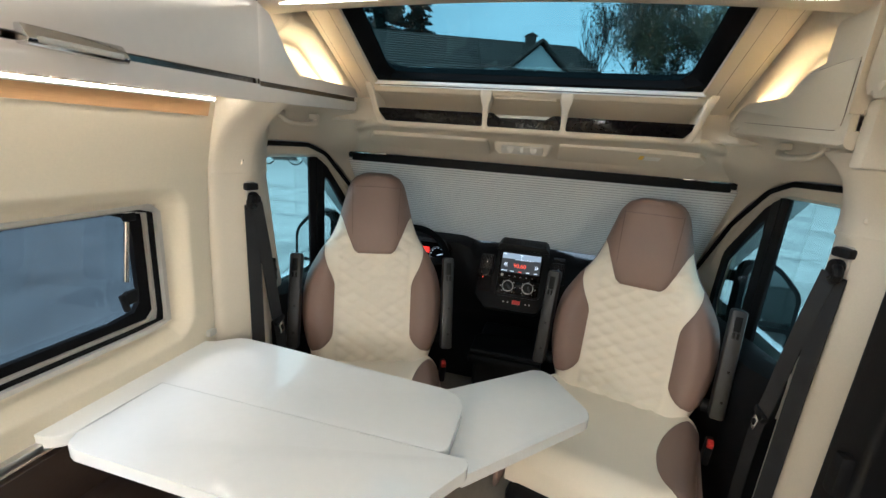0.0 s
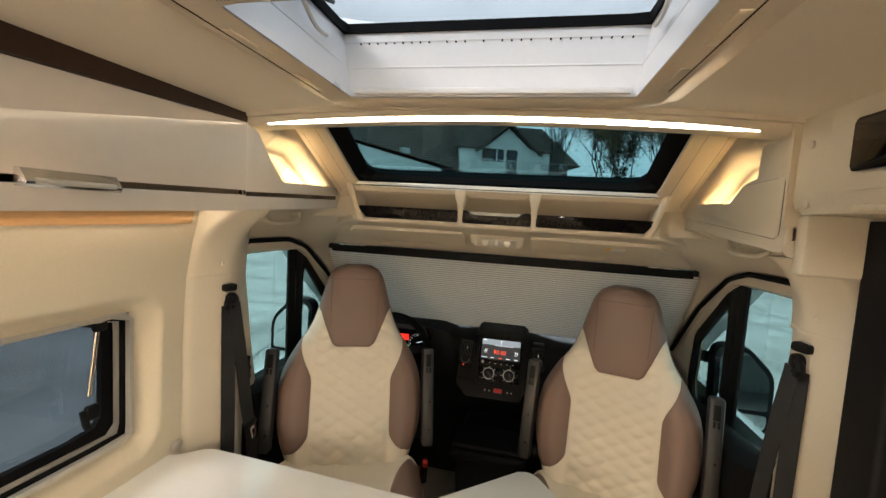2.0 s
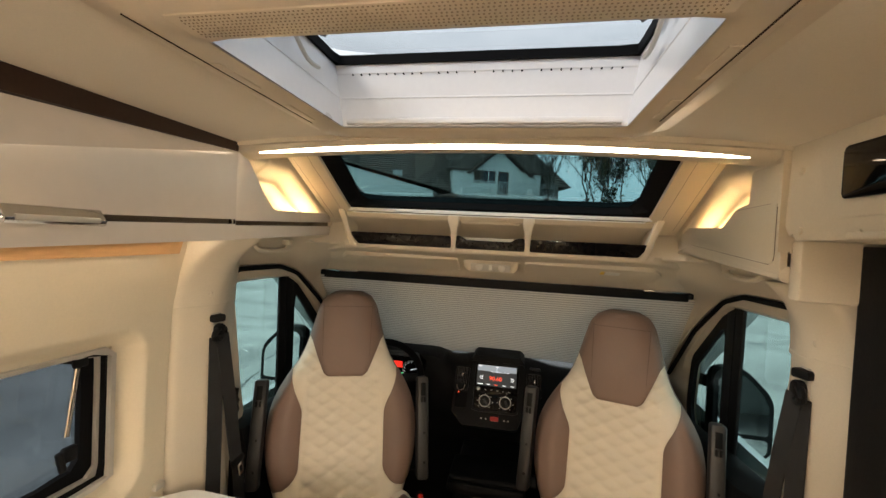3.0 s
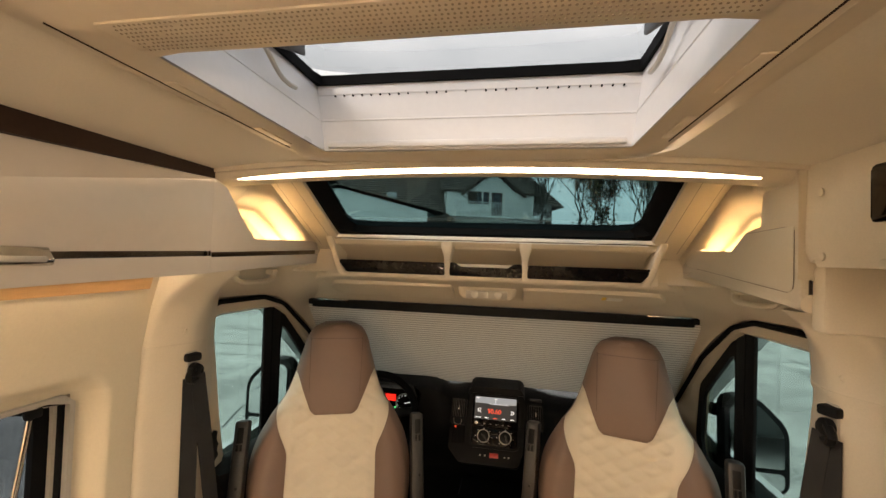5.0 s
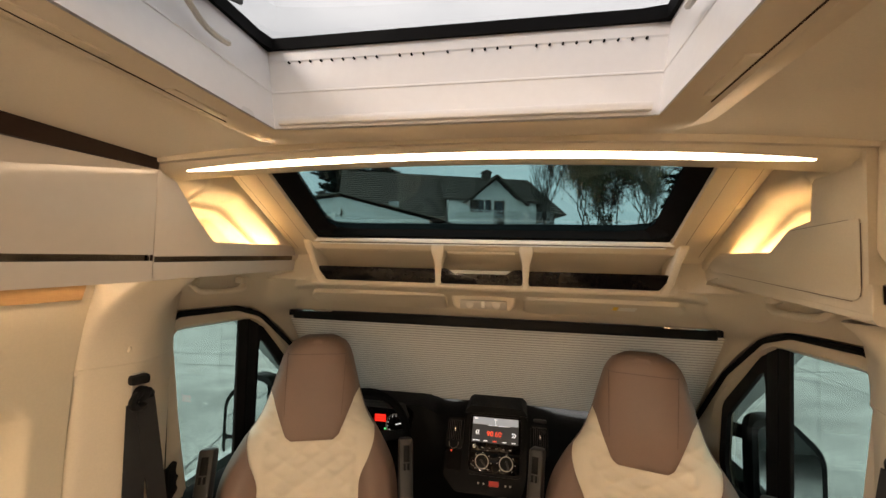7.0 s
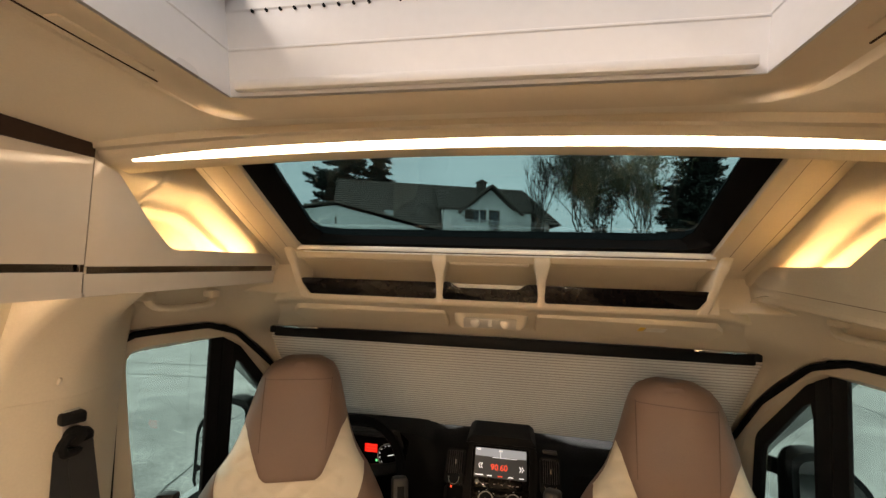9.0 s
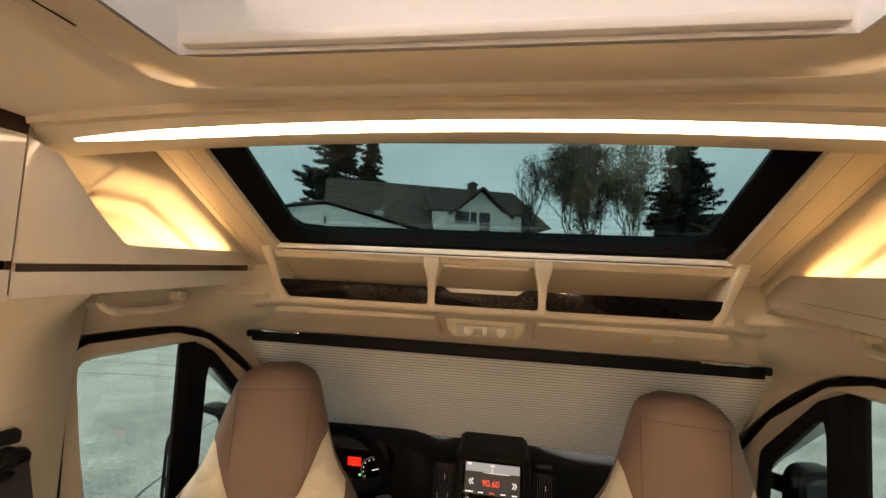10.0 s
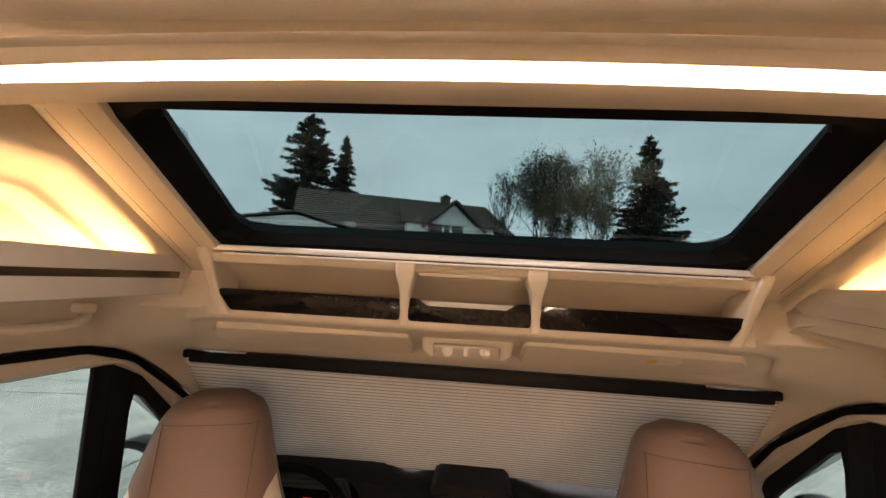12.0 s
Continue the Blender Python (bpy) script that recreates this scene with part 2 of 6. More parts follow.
def ring(outer, inner, axis, a, b, centre, n=64, bm=None, tilt=None):
    """A flat frame between two outlines, pushed from a to b."""
    po, pi = star(outer, centre, n), star(inner, centre, n)
    f = tilt or (lambda w, u, v: lift(axis, w, u, v))
    loops = [[f(a, *p) for p in po], [f(b, *p) for p in po], [f(b, *p) for p in pi], [f(a, *p) for p in pi], [f(a, *p) for p in po]]
    o = bmesh.new()
    rows = [[o.verts.new(p) for p in lp] for lp in loops[:4]]
    for r in range(4):
        A, B = rows[r], rows[(r + 1) % 4]
        for i in range(n):
            o.faces.new((A[i], A[(i + 1) % n], B[(i + 1) % n], B[i]))
    return join(bm, o)


def sheet(f, us, vs, thick=0.0, skip=None, bm=None):
    """A surface f(u, v) on a grid, thickened away along thick (a vector)."""
    o = bmesh.new()
    t = Vector(thick) if thick else None
    g = {}
    for i, u in enumerate(us):
        for j, v in enumerate(vs):
            p = Vector(f(u, v))
            g[i, j, 0] = o.verts.new(p)
            if t:
                g[i, j, 1] = o.verts.new(p + t)
    solid = {(i, j) for i in range(len(us) - 1) for j in range(len(vs) - 1)
             if not (skip and skip((us[i] + us[i + 1]) / 2, (vs[j] + vs[j + 1]) / 2))}
    for i, j in solid:
        for k in ((0, 1) if t else (0,)):
            o.faces.new((g[i, j, k], g[i + 1, j, k], g[i + 1, j + 1, k], g[i, j + 1, k]))
        if t:
            for (di, dj), (p, q) in {(-1, 0): ((i, j), (i, j + 1)), (1, 0): ((i + 1, j), (i + 1, j + 1)),
                                      (0, -1): ((i, j), (i + 1, j)), (0, 1): ((i, j + 1), (i + 1, j + 1))}.items():
                if (i + di, j + dj) not in solid:
                    o.faces.new((g[*p, 0], g[*q, 0], g[*q, 1], g[*p, 1]))
    loose = [v for v in o.verts if not v.link_faces]
    for v in loose:
        o.verts.remove(v)
    return join(bm, o)


def tube(points, r, n=8, bm=None, flat=1.0, smooth=0):
    """A round bar along points; r: one radius, or one for each point."""
    pts = [Vector(p) for p in points]
    if smooth:
        pts = spline(pts, smooth)
    radii = r if isinstance(r, (list, tuple)) else [r] * len(pts)
    if len(radii) != len(pts):
        radii = [radii[min(len(radii) - 1, round(i * (len(radii) - 1) / (len(pts) - 1)))] for i in range(len(pts))]
    loops, up = [], None
    for i, p in enumerate(pts):
        d = (pts[min(i + 1, len(pts) - 1)] - pts[max(i - 1, 0)]).normalized()
        if up is None:
            up = Vector((0, 0, 1)) if abs(d.z) < 0.9 else Vector((1, 0, 0))
        s = d.cross(up).normalized()
        up = s.cross(d).normalized()
        loops.append([p + s * math.cos(2 * math.pi * k / n) * radii[i] + up * math.sin(2 * math.pi * k / n) * radii[i] * flat for k in range(n)])
    return loft(loops, True, True, bm)


def spline(pts, k):
    out, pts = [], [Vector(p) for p in pts]
    for i in range(len(pts) - 1):
        p0, p1, p2, p3 = pts[max(i - 1, 0)], pts[i], pts[i + 1], pts[min(i + 2, len(pts) - 1)]
        for j in range(k):
            t = j / k
            out.append(0.5 * ((2 * p1) + (p2 - p0) * t + (2 * p0 - 5 * p1 + 4 * p2 - p3) * t * t + (3 * p1 - p0 - 3 * p2 + p3) * t ** 3))
    return out + [pts[-1]]


def span(a, b, n):
    return [a + (b - a) * i / n for i in range(n + 1)]


def step(a, b, x):
    t = max(0.0, min(1.0, (x - a) / (b - a)))
    return t * t * (3 - 2 * t)


def disc(c, axis, r, depth, n=24, bevel=0.0, bm=None):
    """A round of radius r at c, pushed by depth along an axis."""
    i = "xyz".index(axis)
    u, v = [(c[1], c[2]), (c[0], c[2]), (c[0], c[1])][i]
    o = [(u + r * math.cos(2 * math.pi * k / n), v + r * math.sin(2 * math.pi * k / n)) for k in range(n)]
    return prism(o, axis, c[i], c[i] + depth, bevel, 2, bm)


def words(name, text, size, m, mat, parent, label="", align="CENTER"):
    """Flat lettering in the built-in font, at the pose m."""
    cu = bpy.data.curves.new(name, "FONT")
    cu.body, cu.size, cu.align_x, cu.align_y, cu.extrude = text, size, align, "CENTER", 0.0003
    cu.materials.append(mat)
    ob = new(name, cu)
    ob.matrix_world = m
    ob.parent = parent
    ob.matrix_parent_inverse = parent.matrix_world.inverted()
    return tagged(ob, label) if label else ob


# ---- the van's shell ----
SIDES = (-1, 1)
floor = solo("floor", box((0, 1.35, -0.05), (1.9, 2.7, 0.1)), FLOOR, "living-area floor, kept light to bounce light up", "floor", kind="structure")
podium = solo("floor_podium", box((0, 3.95, 0.03), (1.9, 2.5, 0.26), 0.01), FLOOR, "raised wood-look cab and dinette floor", "floor", kind="structure")

# windows: the living window's opening, the hatch's opening
WY0, WY1, WZ0, WZ1 = 1.95, 3.176, 0.966, 1.291
HX0, HX1, HY0, HY1 = -0.258, 0.284, 2.772, 3.142


def wall_x(y, z):
    knots = [(0.0, 0.80), (0.9, 0.803), (1.2, 0.80), (1.37, 0.79), (1.46, 0.772), (1.53, 0.752), (1.62, 0.735)]
    x = knots[-1][1]
    for (z0, x0), (z1, x1) in zip(knots, knots[1:]):
        if z0 <= z <= z1:
            x = x0 + (x1 - x0) * (z - z0) / (z1 - z0)
            break
    dy, dz = abs(y - (WY0 + WY1) / 2) - (WY1 - WY0) / 2 + 0.03, abs(z - (WZ0 + WZ1) / 2) - (WZ1 - WZ0) / 2 + 0.03
    d = math.hypot(max(dy, 0), max(dz, 0)) - 0.03
    inside = 1 - step(0.014, 0.052, d)
    return x + inside * 0.052


ys = sorted(set(span(0, 1.8, 6) + span(1.8, WY0, 6) + span(WY0, WY1, 12) + span(WY1, WY1 + 0.06, 16) + span(WY1 + 0.06, 3.292, 4)))
zs = sorted(set(span(0, 0.86, 4) + span(0.86, WZ0 - 0.06, 4) + span(WZ0 - 0.06, WZ0, 14) + span(WZ0, WZ1, 8) + span(WZ1, WZ1 + 0.06, 16) + span(WZ1 + 0.06, 1.62, 18)))
solo("wall_left", sheet(lambda y, z: (-wall_x(y, z), y, z), ys, zs, (-0.06, 0, 0), lambda y, z: WY0 < y < WY1 and WZ0 < z < WZ1),
     BEIGE_WALL, "smooth cream side wall with a recessed window", "wall", kind="structure")
solo("wall_rear", box((0, 0.02, 0.95), (1.7, 0.04, 1.9)), BEIGE_WALL, "plain cream rear wall", "wall", kind="structure")
solo("wall_right", box((0.84, 1.5, 0.9), (0.06, 3.0, 1.9)), BEIGE_WALL, "plain cream wall beside the entrance", "wall", kind="structure")

# outer body: closes the van against daylight
body = thing("van_body", (0, 2.2, -0.2), "white painted van body around the living space", "van body", kind="structure")
for s in SIDES:
    x0, x1 = sorted((s * 0.955, s * 0.985))
    if s < 0:
        part("side_panel", ring(rect(-0.02, -0.25, 3.36, 2.0), rect(WY0 - 0.02, WZ0 - 0.02, WY1 + 0.02, WZ1 + 0.02, 0.04), "x", x0, x1, (2.56, 1.12), 96), BODY, body)
    else:
        part("side_panel", box((s * 0.97, 1.67, 0.87), (0.03, 3.38, 2.25)), BODY, body)
    part("door_skin", box((s * 0.965, 4.05, 0.32), (0.03, 1.4, 1.12)), BODY, body)
    part("roof_side", box((s * 0.862, 3.62, 1.785), (0.27, 0.66, 0.42), 0.03), BODY, body)
    part("door_frame", ring(rect(3.30, 0.1, 4.95, 1.62), rounded([(3.56, 1.44), (3.95, 1.41), (4.34, 1.09), (4.58, 0.84), (4.58, 0.74), (3.6, 0.82)], 0.04), "x", *sorted((s * 0.900, s * 0.955)), (3.95, 1.1), 120), BODY, body)
part("roof", ring(rect(-0.98, -0.02, 0.98, 3.40), rect(HX0 - 0.06, HY0 - 0.06, HX1 + 0.06, HY1 + 0.06, 0.03), "z", 1.937, 1.946, (0.013, 2.957), 96), BODY, body)
part("roof_nose", prism([(3.90, 1.56), (3.875, 1.70), (3.84, 1.72), (3.90, 1.73), (4.26, 1.50), (4.14, 1.445), (4.105, 1.47)], "x", -0.93, 0.93, 0.0), BODY, body)
part("rear_panel", box((0, -0.02, 0.9), (1.95, 0.03, 2.3)), BODY, body)
part("underbody", box((0, 2.4, -0.18), (1.9, 5.0, 0.1)), BLACK, body)
part("bonnet", prism([(4.62, 0.90), (5.35, 0.62), (5.5, 0.3), (5.5, -0.2), (4.6, -0.2)], "x", -0.9, 0.9, 0.04), BODY, body)
for sx in SIDES:
    for wy in (0.9, 4.75):
        wheel = part("wheel", tube([(sx * 0.80, wy, -0.17), (sx * 0.97, wy, -0.17)], 0.33, 32), BLACK_SOFT, body, "black road wheel")

# ceiling with the hatch's opening
CX0, CX1, CY0, CY1 = HX0 - 0.05, HX1 + 0.05, HY0 - 0.06, HY1 + 0.05
xs = sorted(set(span(-0.601, CX0, 6) + span(CX0, CX1, 6) + span(CX1, 0.66, 6)))
yc = sorted(set(span(0, CY0, 6) + span(CY0, CY1, 4) + span(CY1, 3.335, 3)))


def ceiling_z(x, y):
    return 1.828 - 0.024 * (abs(x) / 0.60) ** 3 + 0.006 * (y - 3.2)


solo("ceiling", sheet(lambda x, y: (x, y, ceiling_z(x, y)), xs, yc, (0, 0, 0.03), lambda x, y: CX0 < x < CX1 and CY0 < y < CY1),
     CEILING, "beige cloth-covered ceiling panel", "ceiling", kind="structure")

# ---- roof hatch ----
hatch = thing("roof_hatch", (0.013, 2.957, 1.83), "white roof hatch with a beige frame and clear cover", "roof hatch", kind="structure")
HC = (0.013, 2.957)
open_o = rect(HX0, HY0, HX1, HY1, 0.012)


def flange(w, u, v):
    return (u, v, ceiling_z(u, v) + w)


outer_o = rect(HX0 - 0.085, HY0 - 0.125, HX1 + 0.085, HY1 + 0.085, 0.05)
mid_o = rect(HX0 - 0.045, HY0 - 0.08, HX1 + 0.045, HY1 + 0.045, 0.03)
n = 96
po, pm, pi = star(outer_o, HC, n), star(mid_o, HC, n), star(open_o, HC, n)
zf = 1.803
part("frame", loft([[(*p, 1.828) for p in po], [(*p, ceiling_z(*p) - 0.009) for p in po],
                    [((p[0] * 0.35 + q[0] * 0.65), (p[1] * 0.35 + q[1] * 0.65), zf + 0.004) for p, q in zip(po, pm)],
                    [(*p, zf - 0.006) for p in pm], [((p[0] * 0.3 + q[0] * 0.7), (p[1] * 0.3 + q[1] * 0.7), zf - 0.006) for p, q in zip(pm, pi)],
                    [(*p, zf) for p in pi]], True, False), HATCH_BEIGE, hatch, "glossy beige rounded inner frame")
# shaft: four white walls that widen upwards
top_o = (HX0 - 0.028, HY0 - 0.02, HX1 + 0.018, HY1 + 0.014)
ZT = 1.935
for nm, a, b, c, d in (("front_wall", (HX0, HY1), (HX1, HY1), (top_o[2], top_o[3]), (top_o[0], top_o[3])),
                       ("rear_wall", (HX0, HY0), (HX1, HY0), (top_o[2], top_o[1]), (top_o[0], top_o[1])),
                       ("side_wall", (HX0, HY0), (HX0, HY1), (top_o[0], top_o[3]), (top_o[0], top_o[1])),
                       ("side_wall", (HX1, HY0), (HX1, HY1), (top_o[2], top_o[3]), (top_o[2], top_o[1]))):
    out = Vector(((a[0] + b[0]) / 2 - HC[0], (a[1] + b[1]) / 2 - HC[1], 0)).normalized() * 0.02
    lo, hi = [Vector((*a, 1.806)), Vector((*b, 1.806))], [Vector((*d, ZT)), Vector((*c, ZT))]
    prof = [(0.0, 0.0), (0.22, 0.0), (0.44, 0.0), (0.45, 0.0012), (0.465, 0.0012), (0.475, 0.0), (0.84, 0.0), (0.86, 0.0012), (1.0, 0.0012)] if nm == "front_wall" else [(0, 0), (0.45, 0.0), (0.46, 0.0012), (0.475, 0.0012), (0.485, 0.0), (1, 0)]
    rows = []
    for q, inset in prof:
        e0, e1 = lo[0].lerp(hi[0], q), lo[1].lerp(hi[1], q)
        o = out.normalized() * -inset
        rows.append((e0 + o, e1 + o))
    loops = [[r[0], r[1], r[1] + out, r[0] + out] for r in rows]
    part(nm, loft(loops), WHITE_PLASTIC, hatch, "glossy white shaft wall", smooth=False)
part("blind_rail", box((0.013, HY1 - 0.006, 1.815), (HX1 - HX0 - 0.02, 0.010, 0.012), 0.003), WHITE_PLASTIC, hatch, "white blind rail with pinkish sheen")
for i in range(30):
    if i in (9, 13, 15, 20):
        continue
    x = HX0 + 0.012 + i * (HX1 - HX0 - 0.024) / 29
    part("vent_hole", disc((x, HY1 + 0.0115, 1.9135), "y", 0.0017, -0.0032, 10), BLACK_SOFT, hatch)
for x in (HX0 - 0.036, HX1 + 0.036):
    part("frame_seam", tube([(x, HY0 - 0.07, zf - 0.0062), (x, HY1 - 0.06, zf - 0.0062)], 0.0011, 5), BROWN, hatch, "thin dark seam in the frame")
# dark gasket and clear cover
part("gasket", ring(rect(top_o[0] - 0.03, top_o[1] - 0.03, top_o[2] + 0.03, top_o[3] + 0.03, 0.02), rect(top_o[0] + 0.006, top_o[1] + 0.006, top_o[2] - 0.006, top_o[3] - 0.006, 0.01), "z", ZT, ZT + 0.018, HC, 96), BLACK_SOFT, hatch, "black rubber gasket")
cover = part("cover", box((HC[0], HC[1], 1.957), (0.66, 0.47, 0.005), 0.001), GLASS_CLEAR, hatch, "clear domed acrylic cover")
cover.visible_shadow = False
for sx, x in ((-1, HX0 - 0.014), (1, HX1 + 0.006)):
    part("hinge_arm", box((x + 0.012 * -sx, 3.02, 1.944), (0.008, 0.075, 0.022), 0.004, m=pose(0, 0, 0, 18)), GREY_PLASTIC, hatch, "grey hinge arm")
    part("pivot", disc((x + 0.006 * -sx, 3.0, 1.946), "x", 0.008, 0.012 * -sx, 14, 0.002), CHROME, hatch)
    wave = [(x - sx * 0.010, 2.86 + 0.18 * q, 1.915 - 0.03 * step(0.3, 0.8, q) - 0.004 * math.sin(q * 9)) for q in span(0, 1, 14)]
    part("slide_groove", tube(wave, 0.004, 6), SILVER, hatch, "pale curved guide line")
# perforated rear grille: holes as small dark dots in rows
part("grille_strip", box((0.013, HY0 - 0.042, zf - 0.005), (0.53, 0.046, 0.006), 0.002), HATCH_BEIGE, hatch, "beige perforated blind cassette")
bm = bmesh.new()
for r in range(8):
    for c in range(104):
        if (c * 7 + r * 3) % 29 == 0:
            continue
        x, y = 0.013 - 0.252 + c * 0.504 / 103 + (r % 2) * 0.001, HY0 - 0.061 + r * 0.0055
        disc((x, y, zf - 0.0084), "z", 0.0012, 0.0008, 5, bm=bm)
holes = part("perforation", bm, HOLE, hatch)
tagged(holes, "rows of tiny grey holes", kind="stuff")
for sx, x in ((-1, HX0 - 0.026), (1, HX1 + 0.026)):
    for yy in (2.86, 3.02):
        part("recess_grip", box((x, yy, zf - 0.0065), (0.014, 0.085, 0.003), 0.0014), HATCH_BEIGE, hatch)

# ---- cross beam with the light strip ----
BEAM_Y = 3.325
beam = thing("light_beam", (0, BEAM_Y, 1.79), "beige cross beam with a warm light strip", "light beam", kind="structure")


def bow(x):
    """The beam bows forwards and up in the middle."""
    return 0.010 * (1 - (x / 0.62) ** 2)


def beam_loft(profile, x0, x1, k=36, pinch=0.0):
    """A profile swept along the bowed beam; pinch draws its ends together."""
    cy, cz = sum(p[0] for p in profile) / len(profile), sum(p[1] for p in profile) / len(profile)
    rows = []
    for x in span(x0, x1, k):
        g = 1 - pinch * abs(x / x1) ** 7
        rows.append([(x, BEAM_Y - 0.006 + bow(x) + cy + (y - cy) * g, 1.786 + 0.026 * (1 - (x / 0.62) ** 2) + cz + (z - cz) * g) for y, z in profile])
    return loft(rows)


part("beam_body", beam_loft([(-0.052, 0.030), (-0.046, 0.009), (-0.030, 0.010), (-0.0235, -0.0012), (0.0005, -0.0078), (0.0120, -0.0082), (0.0360, -0.0100), (0.041, -0.0070), (0.042, 0.066), (-0.052, 0.066)], -0.625, 0.625), BEIGE, beam, angle=0.9)
part("light_strip", beam_loft([(-0.0225, -0.0024), (-0.021, 0.002), (-0.0015, -0.003), (-0.0015, -0.0082), (-0.008, -0.0088), (-0.016, -0.0062)], -0.562, 0.562, pinch=0.75), LED, beam, "glowing warm-white diffuser")

# ---- skylight over the cab ----
SD, SN = Vector((0, 0.875, -0.484)), Vector((0, 0.484, 0.875))
S0 = Vector((0, 3.478, 1.840))


def on_slope(x, s, d):
    p = S0 + SD * s + SN * d
    return (x, p.y, p.z)


skylight = thing("skylight", tuple(S0), "sloping tinted skylight in a black rubber seal", "skylight", kind="structure")


def slope_ring(d, hw, s0, s1, r):
    return [on_slope(u, v, d) for u, v in star(rect(-hw, s0, hw, s1, r, 8), (0, 0.16), 96)]


part("seal", loft([slope_ring(0.012, 0.54, -0.03, 0.35, 0.03), slope_ring(0.004, 0.508, -0.002, 0.322, 0.03), slope_ring(0.006, 0.498, 0.006, 0.314, 0.035),
                   slope_ring(0.022, 0.474, 0.004, 0.319, 0.045), slope_ring(0.028, 0.464, 0.004, 0.318, 0.05), slope_ring(0.033, 0.460, 0.0, 0.317, 0.05)], True, False), BLACK_SOFT, skylight, "black rubber seal")
roof_pane = part("pane", loft([slope_ring(0.032, 0.50, -0.04, 0.34, 0.05), slope_ring(0.038, 0.50, -0.04, 0.34, 0.05)]), GLASS_ROOF, skylight, "dark tinted glass")
roof_pane.visible_shadow = False
part("sill_rail", box((0, 3.7630, 1.6800), (1.03, 0.010, 0.0125), 0.003), RAIL, skylight, "brushed aluminium strip")
part("sill_rail", box((0, 3.764, 1.6695), (0.99, 0.010, 0.0035), 0.001), RAIL, skylight)
part("top_trim", box((0, 3.425, 1.862), (1.26, 0.14, 0.024), 0.006), BEIGE, skylight)
part("outer_rim", ring(rect(-0.60, -0.10, 0.60, 0.40, 0.05), rect(-0.475, -0.03, 0.475, 0.325, 0.05), "z", 0.030, 0.060, (0, 0.16), 96, tilt=lambda w, u, v: on_slope(u, v, w)), BLACK, skylight)
for s in SIDES:
    side = [(3.40, 1.876), (3.845, 1.630), (3.855, 1.66), (3.41, 1.915)]
    x0, x1 = sorted((s * 0.506, s * 0.612))
    part("side_trim", prism(side, "x", x0, x1, 0.004), BEIGE, skylight, "sloping beige side trim")
    prof = rect(-0.020, 0.02, 0.020, 0.375, 0.018)
    for gx in (0.541, 0.592):
        part("trim_groove", tube([(s * gx, *on_slope(0, v, -0.0052)[1:]) for v in (0.0, 0.2, 0.38)], 0.0013, 5), BROWN, skylight, "dark strip for the joint's shade line")
    part("trim_panel", loft([[(s * 0.566 + u, *on_slope(0, v, d)[1:]) for u, v in prof] for d in (-0.006, 0.01)]), BEIGE, skylight)

# ---- open shelf under the skylight ----
shelf = thing("overhead_shelf", (0, 3.80, 1.555), "beige open shelf with glossy dark fronts", "shelf", kind="structure")
part("ledge", prism(rounded([(3.775, 1.652), (3.80, 1.648), (3.80, 1.672), (3.768, 1.672)], 0.006, 3), "x", -0.528, 0.528), BEIGE, shelf)
part("shelf_back", sheet(lambda x, q: (x, 3.80 + 0.095 * math.sin(q * 1.57), 1.652 - 0.075 * q), span(-0.528, 0.528, 4), span(0, 1, 8), (0, 0.004, 0.004)), BEIGE, shelf)
part("shelf_floor", box((0, 3.845, 1.574), (1.056, 0.105, 0.006), 0.002), BEIGE, shelf)
part("shelf_front", prism(rounded([(3.792, 1.545), (3.812, 1.545), (3.812, 1.597), (3.797, 1.597)], 0.004, 3), "x", -0.535, 0.535), BEIGE, shelf)
for x0, x1 in ((-0.516, -0.133), (0.139, 0.521)):
    f = [(x0 + (0.036 if x0 < 0 else 0), 1.556), (x1 - (0.036 if x0 > 0 else 0), 1.556), (x1, 1.599), (x0, 1.599)]
    part("dark_front", prism(rounded(f, 0.008, 4), "y", 3.7835, 3.7925, 0.001), BLACK_GLOSS, shelf, "glossy black-brown front")
f = [(-0.116, 1.556), (0.122, 1.556), (0.123, 1.602), (0.095, 1.600), (0.075, 1.587), (-0.078, 1.587), (-0.098, 1.600), (-0.117, 1.602)]
part("dark_front", prism(rounded(f, 0.008, 4), "y", 3.7835, 3.7925, 0.001), BLACK_GLOSS, shelf, "glossy black-brown notched front")
for x in (-0.1245, 0.131):
    rows = []
    for z, hw, y0, y1 in ((1.672, 0.0175, 3.764, 3.83), (1.664, 0.0195, 3.7605, 3.83), (1.650, 0.0195, 3.762, 3.83), (1.636, 0.0165, 3.767, 3.825), (1.622, 0.0125, 3.772, 3.815), (1.606, 0.0102, 3.777, 3.808), (1.580, 0.0096, 3.782, 3.806), (1.548, 0.0096, 3.787, 3.806)):
        rows.append([(x + u, v, z) for u, v in rounded([(-hw, y0), (hw, y0), (hw, y1), (-hw, y1)], 0.005, 3)])
    part("bracket", loft(rows[::-1]), BEIGE, shelf, "pale beige bracket", angle=0.9)
for k in SIDES:
    rows = []
    for z, x, hw, y0, y1 in ((1.684, 0.540, 0.011, 3.758, 3.84), (1.672, 0.538, 0.013, 3.756, 3.84), (1.652, 0.532, 0.013, 3.760, 3.85), (1.630, 0.526, 0.011, 3.768, 3.86), (1.605, 0.522, 0.010, 3.777, 3.86), (1.575, 0.512, 0.012, 3.784, 3.85), (1.546, 0.498, 0.014, 3.789, 3.83)):
        rows.append([(k * x + u, v, z) for u, v in rounded([(-hw, y0), (hw, y0), (hw, y1), (-hw, y1)], 0.006, 3)])
    part("end_bracket", loft(rows[::-1]), BEIGE, shelf, angle=0.9)
